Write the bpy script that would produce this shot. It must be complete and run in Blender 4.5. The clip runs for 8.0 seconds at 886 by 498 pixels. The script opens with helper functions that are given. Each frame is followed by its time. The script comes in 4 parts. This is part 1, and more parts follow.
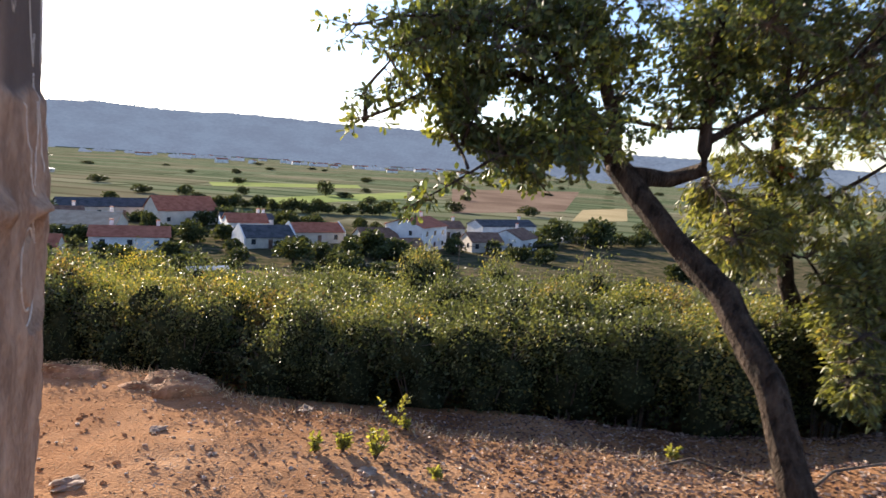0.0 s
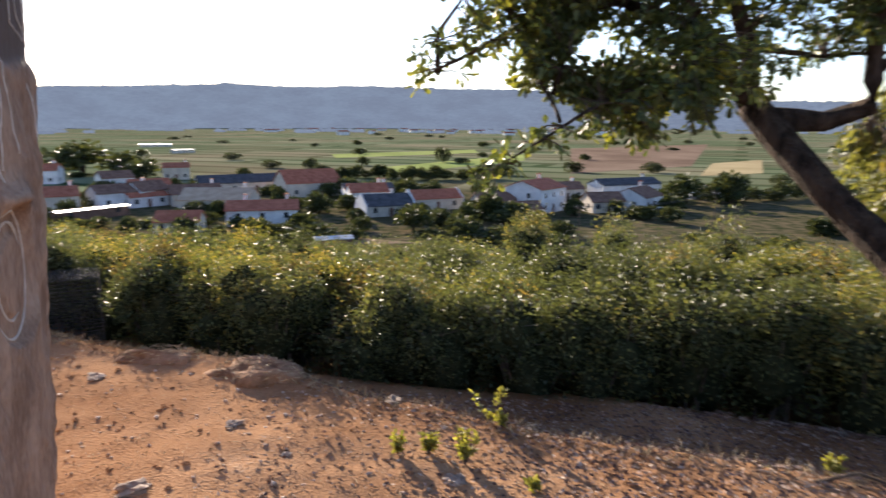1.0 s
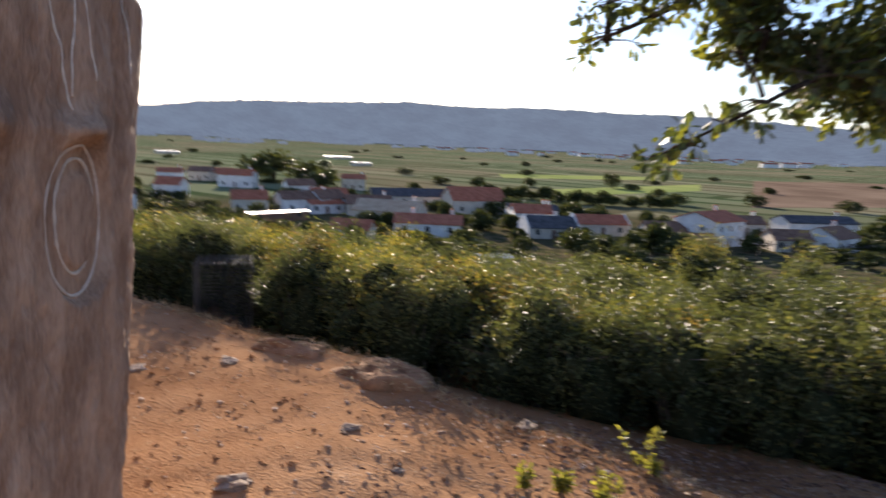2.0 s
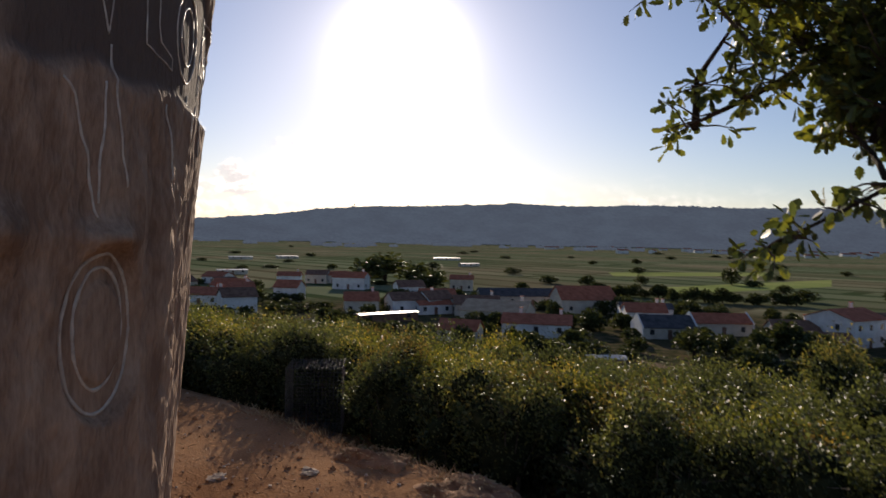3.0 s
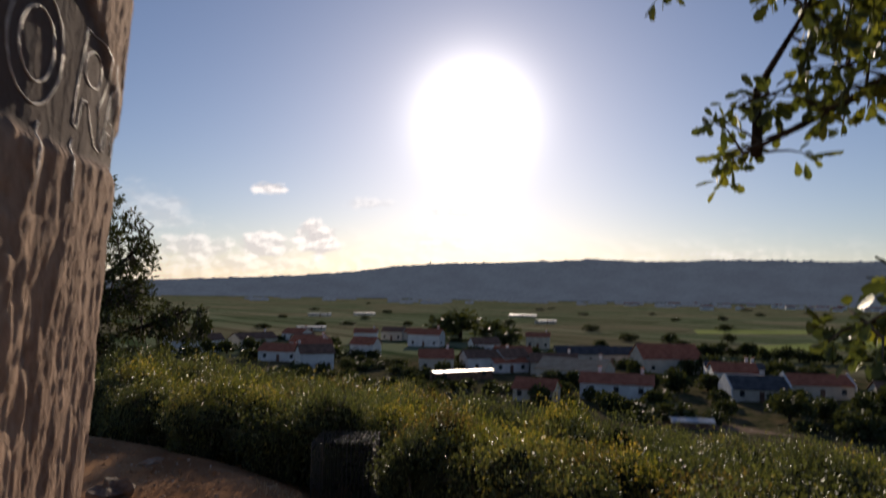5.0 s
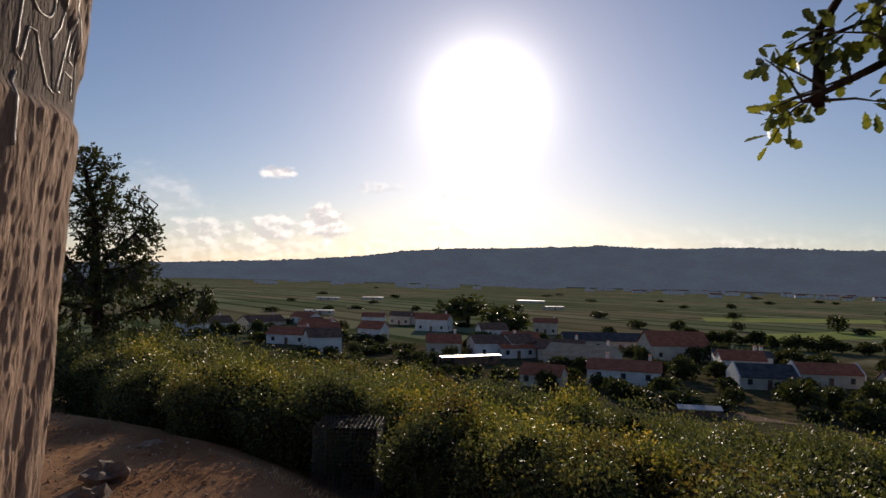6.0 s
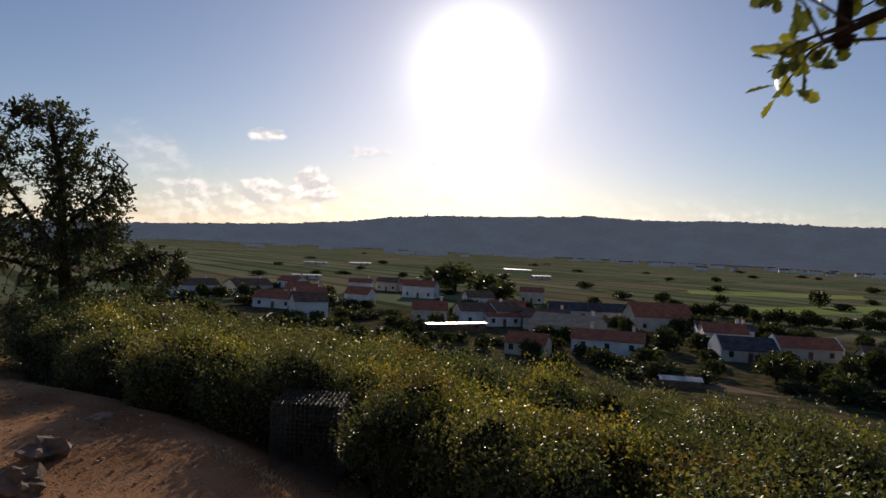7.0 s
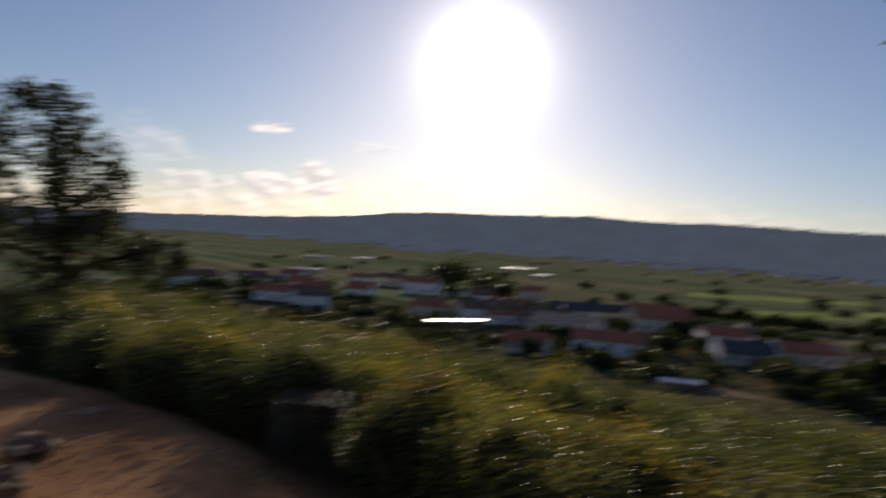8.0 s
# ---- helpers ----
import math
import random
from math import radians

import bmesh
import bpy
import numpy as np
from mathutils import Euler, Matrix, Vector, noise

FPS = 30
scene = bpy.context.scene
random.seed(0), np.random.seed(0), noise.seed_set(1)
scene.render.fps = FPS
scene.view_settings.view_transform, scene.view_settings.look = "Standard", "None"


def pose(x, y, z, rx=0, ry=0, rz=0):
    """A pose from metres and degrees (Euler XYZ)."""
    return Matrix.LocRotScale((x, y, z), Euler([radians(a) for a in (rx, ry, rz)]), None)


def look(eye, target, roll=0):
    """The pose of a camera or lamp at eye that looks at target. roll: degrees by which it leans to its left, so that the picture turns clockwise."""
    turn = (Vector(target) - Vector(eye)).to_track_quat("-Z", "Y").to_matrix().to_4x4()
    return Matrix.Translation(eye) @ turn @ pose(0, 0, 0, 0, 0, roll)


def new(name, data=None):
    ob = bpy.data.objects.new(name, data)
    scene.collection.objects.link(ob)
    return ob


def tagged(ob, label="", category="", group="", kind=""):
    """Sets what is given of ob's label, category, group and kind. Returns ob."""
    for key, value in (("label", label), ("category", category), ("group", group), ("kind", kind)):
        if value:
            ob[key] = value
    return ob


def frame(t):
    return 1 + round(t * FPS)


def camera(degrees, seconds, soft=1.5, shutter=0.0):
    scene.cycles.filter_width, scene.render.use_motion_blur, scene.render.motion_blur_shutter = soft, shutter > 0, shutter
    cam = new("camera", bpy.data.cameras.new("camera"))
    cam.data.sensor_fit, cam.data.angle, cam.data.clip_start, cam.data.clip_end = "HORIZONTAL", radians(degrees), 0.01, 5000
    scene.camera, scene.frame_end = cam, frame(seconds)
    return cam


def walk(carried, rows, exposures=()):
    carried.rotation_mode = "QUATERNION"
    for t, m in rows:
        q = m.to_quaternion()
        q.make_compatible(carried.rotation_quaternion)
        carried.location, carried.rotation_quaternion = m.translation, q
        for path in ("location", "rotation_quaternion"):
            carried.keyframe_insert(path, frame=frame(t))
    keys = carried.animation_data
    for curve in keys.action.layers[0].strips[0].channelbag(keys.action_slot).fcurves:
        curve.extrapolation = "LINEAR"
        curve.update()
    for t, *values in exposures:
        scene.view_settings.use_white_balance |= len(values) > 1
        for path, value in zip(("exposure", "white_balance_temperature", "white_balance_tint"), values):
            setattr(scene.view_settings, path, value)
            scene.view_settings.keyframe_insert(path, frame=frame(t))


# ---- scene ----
cam = camera(66.3, 8.0, shutter=0.6)
PATH = [
    (0, (-0.078, -0.232, 1.724), (-0.0584, 1.7529, 1.4779), 3.58),
    (0.5, (-0.058, 0.08, 1.705), (-0.1135, 2.0548, 1.3955), 1.54),
    (1, (0.059, 0.367, 1.702), (-0.2667, 2.3066, 1.3388), 0.16),
    (1.5, (0.063, 0.536, 1.673), (-0.433, 2.4535, 1.3919), 1.05),
    (2, (0.02, 0.833, 1.516), (-0.7592, 2.6476, 1.2032), 2.51),
    (2.2, (0.041, 0.894, 1.492), (-0.8514, 2.6708, 1.2754), 0.24),
    (3.3, (0.048, 1.167, 1.527), (-1.0864, 2.8145, 1.5504), 0.78),
    (3.5, (0.02, 1.221, 1.531), (-1.1386, 2.8497, 1.6166), -0.24),
    (4, (-0.015, 1.371, 1.561), (-1.1578, 3.0027, 1.7395), 1.29),
    (4.5, (-0.04, 1.581, 1.576), (-1.3035, 3.1117, 1.8215), 1.39),
    (5, (-0.037, 1.745, 1.551), (-1.2951, 3.2938, 1.6844), 0.87),
    (5.2, (-0.056, 1.805, 1.541), (-1.3416, 3.3353, 1.6178), 0.13),
    (6.3, (-0.233, 1.991, 1.507), (-1.5155, 3.5228, 1.5961), 1.94),
    (6.5, (-0.249, 2.05, 1.512), (-1.5524, 3.5656, 1.5732), 1.61),
    (7, (-0.311, 2.292, 1.54), (-1.5614, 3.8532, 1.5342), 2.67),
    (7.5, (-0.507, 2.416, 1.516), (-1.798, 3.9424, 1.4771), 2.82),
    (7.8, (-0.531, 2.447, 1.515), (-1.805, 3.9873, 1.4658), 3.16),
    (7.9, (-0.537, 2.455, 1.515), (-1.8169, 3.9906, 1.4714), 3.45),
    (7.97, (-0.543, 2.463, 1.515), (-1.828, 3.9947, 1.4864), 3.75),
    (8.0, (-0.546, 2.467, 1.515), (-1.7993, 4.0249, 1.4995), 3.98),
]
EXPOSURES = [(0, 1.65, 6300, 15), (1.5, 1.48, 6350, 16), (2.2, 1.1, 6400, 16), (3.3, -0.25, 6550, 15), (5.2, -0.32, 6550, 15), (8.0, -0.32, 6550, 15)]
walk(cam, [(t, look(e, g, r)) for t, e, g, r in PATH], EXPOSURES)

# ---- world, sun ----
SUN_AZ, SUN_EL = -36.45, 15.05
SUN_DIR = Vector((math.sin(radians(SUN_AZ)) * math.cos(radians(SUN_EL)), math.cos(radians(SUN_AZ)) * math.cos(radians(SUN_EL)), math.sin(radians(SUN_EL))))


def build_world():
    w = bpy.data.worlds.new("sky")
    scene.world = w
    w.use_nodes = True
    nt = w.node_tree
    nt.nodes.clear()
    N, L = nt.nodes.new, nt.links.new
    out, bg = N("ShaderNodeOutputWorld"), N("ShaderNodeBackground")
    sky = N("ShaderNodeTexSky")
    sky.sky_type, sky.sun_disc = "NISHITA", False
    sky.sun_elevation, sky.sun_rotation = radians(SUN_EL), radians(SUN_AZ)
    sky.air_density, sky.dust_density, sky.ozone_density = 1.0, 0.25, 2.0
    tc = N("ShaderNodeTexCoord")
    nrm = N("ShaderNodeVectorMath")
    nrm.operation = "NORMALIZE"
    L(tc.outputs["Generated"], nrm.inputs[0])
    dot = N("ShaderNodeVectorMath")
    dot.operation = "DOT_PRODUCT"
    L(nrm.outputs[0], dot.inputs[0])
    dot.inputs[1].default_value = SUN_DIR

    def math_node(op, a, b=None):
        n = N("ShaderNodeMath")
        n.operation = op
        for i, v in enumerate((a, b)):
            if v is None:
                continue
            if isinstance(v, (int, float)):
                n.inputs[i].default_value = v
            else:
                L(v, n.inputs[i])
        return n.outputs[0]

    pos = math_node("MAXIMUM", dot.outputs["Value"], 0.0)
    glow = None
    for power, gain in AUREOLE:
        term = math_node("MULTIPLY", math_node("POWER", pos, power), gain)
        glow = term if glow is None else math_node("ADD", glow, term)
    # a bank of cumulus low over the ridge and a few thin shreds above it
    sep = N("ShaderNodeSeparateXYZ")
    L(nrm.outputs[0], sep.inputs[0])
    az = math_node("MULTIPLY", math_node("ARCTAN2", sep.outputs["X"], sep.outputs["Y"]), 180 / math.pi)
    el = math_node("MULTIPLY", math_node("ARCSINE", sep.outputs["Z"]), 180 / math.pi)
    flat = N("ShaderNodeCombineXYZ")
    L(az, flat.inputs[0])
    L(math_node("MULTIPLY", el, 1.5), flat.inputs[1])

    toward = N("ShaderNodeVectorMath")
    toward.operation = "ADD"
    toward.inputs[1].default_value = (0.35, 0.55, 0.0)
    L(flat.outputs[0], toward.inputs[0])

    def cloud_noise(scale, detail, rough, at=flat):
        nz = N("ShaderNodeTexNoise")
        nz.inputs["Scale"].default_value, nz.inputs["Detail"].default_value, nz.inputs["Roughness"].default_value = scale, detail, rough
        L(at.outputs[0], nz.inputs["Vector"])
        return math_node("SUBTRACT", nz.outputs["Fac"], 0.5)

    def ease(value, lo, hi):
        r = N("ShaderNodeMapRange")
        r.interpolation_type = "SMOOTHSTEP"
        r.inputs["From Min"].default_value, r.inputs["From Max"].default_value = lo, hi
        L(value, r.inputs["Value"])
        return r.outputs[0]

    billow, wisp = cloud_noise(0.55, 6.0, 0.55), cloud_noise(0.30, 5.0, 0.6)
    lit = ease(math_node("SUBTRACT", billow, cloud_noise(0.55, 6.0, 0.55, toward)), -0.10, 0.12)
    cover = None
    for a0, e0, wa, we, rag, soft_edge, dense in CLOUDS:
        da = math_node("DIVIDE", math_node("SUBTRACT", az, a0), wa)
        de = math_node("DIVIDE", math_node("SUBTRACT", el, e0), we)
        far = math_node("SQRT", math_node("ADD", math_node("MULTIPLY", da, da), math_node("MULTIPLY", de, de)))
        inside = math_node("ADD", math_node("SUBTRACT", 1.0, far), math_node("MULTIPLY", billow if rag < 3 else wisp, rag))
        puff = math_node("MULTIPLY", ease(inside, 0.0, soft_edge), dense)
        cover = puff if cover is None else math_node("MAXIMUM", cover, puff)
    gcol = N("ShaderNodeMix")
    gcol.data_type = "RGBA"
    gcol.blend_type = "ADD"
    gcol.inputs["Factor"].default_value = 1.0
    scale = N("ShaderNodeVectorMath")
    scale.operation = "SCALE"
    scale.inputs[0].default_value = (1.0, 0.93, 0.80)
    L(glow, scale.inputs["Scale"])
    tint = N("ShaderNodeMix")
    tint.data_type = "RGBA"
    tint.blend_type = "MULTIPLY"
    tint.inputs["Factor"].default_value = 1.0
    L(sky.outputs[0], tint.inputs[6])
    tint.inputs[7].default_value = SKY_TINT
    L(tint.outputs[2], gcol.inputs[6])
    L(scale.outputs[0], gcol.inputs[7])
    mix = N("ShaderNodeMix")
    mix.data_type = "RGBA"
    L(cover, mix.inputs["Factor"])
    L(gcol.outputs[2], mix.inputs[6])
    puffs = N("ShaderNodeMix")
    puffs.data_type = "RGBA"
    L(lit, puffs.inputs["Factor"])
    puffs.inputs[6].default_value, puffs.inputs[7].default_value = (10.2, 9.6, 9.2, 1), (17.5, 16.2, 14.8, 1)
    L(puffs.outputs[2], mix.inputs[7])
    L(mix.outputs[2], bg.inputs["Color"])
    bg.inputs["Strength"].default_value = SKY_STRENGTH
    L(bg.outputs[0], out.inputs[0])


SKY_STRENGTH = 0.088
SKY_TINT = (0.965, 0.955, 1.08, 1)
# azimuth, elevation, half width and half height in degrees, raggedness, softness of the edge, density
CLOUDS = (
    (-49.6, 4.2, 2.3, 1.9, 1.9, 0.45, 0.85), (-54.0, 3.7, 3.0, 1.5, 1.9, 0.5, 0.75), (-59.0, 3.2, 4.2, 1.4, 1.9, 0.7, 0.6), (-53.6, 8.5, 1.7, 0.6, 2.0, 0.5, 0.75),
    (-55.0, 2.2, 16.0, 1.7, 1.2, 1.0, 0.5), (-62.5, 6.3, 5.0, 2.6, 3.0, 1.3, 0.3), (-45.4, 7.5, 2.6, 0.7, 2.0, 0.9, 0.35), (-38.0, 7.0, 3.6, 0.6, 2.0, 0.9, 0.4), (-40.0, 4.2, 4.0, 1.4, 2.2, 0.9, 0.4), (-17.0, 3.2, 9.0, 0.9, 2.4, 0.9, 0.35), (-40.0, -1.0, 75.0, 7.0, 0.5, 1.1, 0.62))
AUREOLE = ((2500, 80.0), (420, 22.0), (110, 2.0), (32, 0.6), (10, 0.25))
build_world()
sun = new("sun", bpy.data.lights.new("sun", "SUN"))
sun.data.energy, sun.data.angle, sun.data.color = 5.0, radians(0.6), (1.0, 0.86, 0.66)
sun.matrix_world = look(SUN_DIR * 50, (0, 0, 0))


# ---- materials ----
def material(name, c1, c2, scale=4.0, rough=0.85, bump=0.3, fine=40.0, bump_dist=0.01, stretch=(1, 1, 1), c3=None, translucent=0.0, per_object=0.0, island=0.0, metal=0.0, coords="Object", spec=0.3, haze_glow=None):
    m = bpy.data.materials.new(name)
    m.use_nodes = True
    nt = m.node_tree
    nt.nodes.clear()
    N, L = nt.nodes.new, nt.links.new
    out, bsdf = N("ShaderNodeOutputMaterial"), N("ShaderNodeBsdfPrincipled")
    if coords == "World":
        src = N("ShaderNodeNewGeometry").outputs["Position"]
    else:
        src = N("ShaderNodeTexCoord").outputs["Object"]
    mp = N("ShaderNodeMapping")
    mp.inputs["Scale"].default_value = stretch
    L(src, mp.inputs[0])
    n1 = N("ShaderNodeTexNoise")
    n1.inputs["Scale"].default_value, n1.inputs["Detail"].default_value = scale, 5
    L(mp.outputs[0], n1.inputs["Vector"])
    n2 = N("ShaderNodeTexNoise")
    n2.inputs["Scale"].default_value, n2.inputs["Detail"].default_value = fine, 4
    L(mp.outputs[0], n2.inputs["Vector"])
    ramp = N("ShaderNodeValToRGB")
    e = ramp.color_ramp.elements
    e[0].position, e[0].color = 0.32, (*c1, 1)
    e[1].position, e[1].color = 0.68, (*c2, 1)
    if c3:
        e3 = ramp.color_ramp.elements.new(0.82)
        e3.color = (*c3, 1)
    fac = N("ShaderNodeMath")
    fac.operation = "MULTIPLY_ADD"
    L(n2.outputs["Fac"], fac.inputs[0])
    fac.inputs[1].default_value = 0.5
    sub = N("ShaderNodeMath")
    sub.operation = "SUBTRACT"
    L(n1.outputs["Fac"], sub.inputs[0])
    sub.inputs[1].default_value = 0.25
    L(sub.outputs[0], fac.inputs[2])
    last = fac.outputs[0]
    for amount, node, socket in ((per_object, "ShaderNodeObjectInfo", "Random"), (island, "ShaderNodeNewGeometry", "Random Per Island")):
        if amount:
            r = N(node)
            a = N("ShaderNodeMath")
            a.operation = "MULTIPLY_ADD"
            L(r.outputs[socket], a.inputs[0])
            a.inputs[1].default_value = amount
            s = N("ShaderNodeMath")
            s.operation = "SUBTRACT"
            L(last, s.inputs[0])
            s.inputs[1].default_value = amount / 2
            L(s.outputs[0], a.inputs[2])
            last = a.outputs[0]
    L(last, ramp.inputs[0])
    L(ramp.outputs[0], bsdf.inputs["Base Color"])
    bsdf.inputs["Roughness"].default_value, bsdf.inputs["Metallic"].default_value = rough, metal
    bsdf.inputs["Specular IOR Level"].default_value = spec
    if bump:
        b = N("ShaderNodeBump")
        b.inputs["Strength"].default_value, b.inputs["Distance"].default_value = bump, bump_dist
        L(fac.outputs[0], b.inputs["Height"])
        L(b.outputs[0], bsdf.inputs["Normal"])
    surface = bsdf.outputs[0]
    if translucent:
        tr = N("ShaderNodeBsdfTranslucent")
        gain = N("ShaderNodeMix")
        gain.data_type, gain.blend_type = "RGBA", "MULTIPLY"
        gain.inputs["Factor"].default_value = 1.0
        L(ramp.outputs[0], gain.inputs[6])
        gain.inputs[7].default_value = (1.6, 1.5, 0.7, 1)
        L(gain.outputs[2], tr.inputs["Color"])
        mx = N("ShaderNodeMixShader")
        mx.inputs[0].default_value = translucent
        L(surface, mx.inputs[1])
        L(tr.outputs[0], mx.inputs[2])
        surface = mx.outputs[0]
    # emission added over the surface as painted distance haze
    if haze_glow:
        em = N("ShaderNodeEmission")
        em.inputs[0].default_value = (*haze_glow, 1)
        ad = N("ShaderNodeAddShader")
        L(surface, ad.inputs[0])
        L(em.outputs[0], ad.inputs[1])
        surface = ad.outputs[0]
    L(surface, out.inputs[0])
    return m


def ground_material():
    """Orange dirt with litter near by, scrub on the slope and strips of fields far off."""
    m = material("ground_earth", (0.23, 0.120, 0.062), (0.42, 0.25, 0.14), 1.1, 0.95, 1.0, 60.0, 0.022, c3=(0.50, 0.35, 0.23), coords="World", spec=0.1)
    nt = m.node_tree
    N, L = nt.nodes.new, nt.links.new
    bsdf = next(n for n in nt.nodes if n.type == "BSDF_PRINCIPLED")
    near = bsdf.inputs["Base Color"].links[0].from_socket
    pos = N("ShaderNodeNewGeometry").outputs["Position"]
    sep = N("ShaderNodeSeparateXYZ")
    L(pos, sep.inputs[0])
    # fields
    mp = N("ShaderNodeMapping")
    mp.inputs["Rotation"].default_value = (0, 0, radians(14))
    L(pos, mp.inputs[0])
    br = N("ShaderNodeTexBrick")
    br.inputs["Scale"].default_value = 1.0
    br.inputs["Brick Width"].default_value, br.inputs["Row Height"].default_value = 260.0, 34.0
    br.inputs["Mortar Size"].default_value, br.inputs["Mortar Smooth"].default_value = 5.0, 0.3
    br.inputs["Color1"].default_value, br.inputs["Color2"].default_value = (0.085, 0.098, 0.058, 1), (0.21, 0.225, 0.145, 1)
    br.inputs["Mortar"].default_value = (0.028, 0.042, 0.022, 1)
    br.offset, br.squash = 0.37, 1.0
    L(mp.outputs[0], br.inputs["Vector"])
    n1 = N("ShaderNodeTexNoise")
    n1.inputs["Scale"].default_value, n1.inputs["Detail"].default_value = 0.008, 4
    L(pos, n1.inputs["Vector"])
    r1 = N("ShaderNodeValToRGB")
    r1.color_ramp.elements[0].position, r1.color_ramp.elements[0].color = 0.42, (0.10, 0.14, 0.06, 1)
    r1.color_ramp.elements[1].position, r1.color_ramp.elements[1].color = 0.62, (0.30, 0.22, 0.14, 1)
    L(n1.outputs["Fac"], r1.inputs[0])
    fm = N("ShaderNodeMix")
    fm.data_type = "RGBA"
    fm.inputs["Factor"].default_value = 0.35
    L(br.outputs["Color"], fm.inputs[6])
    L(r1.outputs[0], fm.inputs[7])
    # scrub on the slope
    n2 = N("ShaderNodeTexNoise")
    n2.inputs["Scale"].default_value, n2.inputs["Detail"].default_value = 0.35, 6
    L(pos, n2.inputs["Vector"])
    r2 = N("ShaderNodeValToRGB")
    r2.color_ramp.elements[0].position, r2.color_ramp.elements[0].color = 0.35, (0.035, 0.045, 0.02, 1)
    r2.color_ramp.elements[1].position, r2.color_ramp.elements[1].color = 0.7, (0.15, 0.115, 0.07, 1)
    L(n2.outputs["Fac"], r2.inputs[0])

    def step(a, b, lo_hi=(0.0, 1.0)):
        s = N("ShaderNodeMapRange")
        s.inputs["From Min"].default_value, s.inputs["From Max"].default_value = a, b
        s.inputs["To Min"].default_value, s.inputs["To Max"].default_value = lo_hi
        L(sep.outputs["Z"], s.inputs["Value"])
        return s.outputs[0]

    a = N("ShaderNodeMix")
    a.data_type = "RGBA"
    L(step(-0.15, -1.2), a.inputs["Factor"])
    L(near, a.inputs[6])
    L(r2.outputs[0], a.inputs[7])
    b = N("ShaderNodeMix")
    b.data_type = "RGBA"
    far = N("ShaderNodeVectorMath")
    far.operation = "LENGTH"
    L(pos, far.inputs[0])
    fr = N("ShaderNodeMapRange")
    fr.inputs["From Min"].default_value, fr.inputs["From Max"].default_value = 222.0, 250.0
    L(far.outputs["Value"], fr.inputs["Value"])
    L(fr.outputs[0], b.inputs["Factor"])
    bsdf.inputs["Specular IOR Level"].default_value = 0.0
    L(a.outputs[2], b.inputs[6])
    L(fm.outputs[2], b.inputs[7])
    L(b.outputs[2], bsdf.inputs["Base Color"])
    return m


M_GROUND = ground_material()
M_STONE = material("carved_brown_stone", (0.24, 0.148, 0.102), (0.46, 0.31, 0.22), 4.0, 0.9, 1.0, 34.0, 0.016, (3, 3, 0.9), c3=(0.48, 0.35, 0.26), spec=0.08)


def darken_band(m):
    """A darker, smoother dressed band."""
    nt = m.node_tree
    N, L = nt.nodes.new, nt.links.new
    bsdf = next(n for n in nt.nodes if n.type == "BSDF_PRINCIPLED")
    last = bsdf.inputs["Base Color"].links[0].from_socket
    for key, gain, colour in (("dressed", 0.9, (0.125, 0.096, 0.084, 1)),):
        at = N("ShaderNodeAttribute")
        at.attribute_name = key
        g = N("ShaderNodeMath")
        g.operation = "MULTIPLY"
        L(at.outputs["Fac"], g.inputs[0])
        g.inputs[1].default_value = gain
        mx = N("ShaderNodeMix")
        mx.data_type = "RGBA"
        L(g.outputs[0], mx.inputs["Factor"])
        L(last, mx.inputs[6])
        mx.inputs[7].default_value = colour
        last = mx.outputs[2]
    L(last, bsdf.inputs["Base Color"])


darken_band(M_STONE)
M_EDGE = material("cut_stone_edge", (0.44, 0.36, 0.30), (0.68, 0.60, 0.52), 30.0, 0.5, 0.2, 90.0, 0.002, spec=0.5)
M_BARK = material("oak_bark", (0.016, 0.011, 0.008), (0.085, 0.060, 0.044), 9.0, 0.9, 1.0, 45.0, 0.06, (2.2, 2.2, 0.5), spec=0.15)
M_TWIG = material("twig_bark", (0.06, 0.045, 0.035), (0.14, 0.11, 0.085), 12.0, 0.9, 0.3, spec=0.15)
M_OAK = material("oak_leaf", (0.045, 0.060, 0.022), (0.115, 0.145, 0.045), 2.0, 0.5, 0.15, 60.0, 0.002, c3=(0.27, 0.28, 0.05), translucent=0.26, island=0.5, spec=0.4)
M_OLIVE = material("olive_green_leaf", (0.085, 0.095, 0.028), (0.22, 0.23, 0.078), 1.5, 0.45, 0.15, 60.0, 0.002, c3=(0.27, 0.21, 0.055), translucent=0.42, island=0.5, spec=0.5)
M_DARKLEAF = material("dark_leaf", (0.03, 0.04, 0.018), (0.085, 0.095, 0.036), 1.0, 0.5, 0.1, translucent=0.2, island=0.4, spec=0.1)
M_SHRUB = material("shrub_leaf", (0.046, 0.058, 0.030), (0.130, 0.146, 0.062), 0.55, 0.45, 0.1, 3.0, 0.002, c3=(0.28, 0.23, 0.07), translucent=0.36, island=0.4, per_object=0.18, coords="World", spec=0.3)
M_RUST = material("rusty_shrub_leaf", (0.065, 0.07, 0.028), (0.18, 0.125, 0.05), 0.8, 0.5, 0.1, 3.0, 0.002, c3=(0.34, 0.24, 0.07), translucent=0.40, island=0.6, coords="World")
M_YELLOW = material("yellowing_shrub_leaf", (0.07, 0.085, 0.022), (0.22, 0.215, 0.05), 0.9, 0.45, 0.1, 3.0, 0.002, c3=(0.40, 0.30, 0.07), translucent=0.38, island=0.6, coords="World", spec=0.4)
# shade inside the shrubs painted as a near-black matte green
M_SHADE_CORE = material("shrub_shade_core", (0.018, 0.023, 0.012), (0.05, 0.055, 0.028), 14.0, 1.0, 1.0, 60.0, 0.03, spec=0.0)
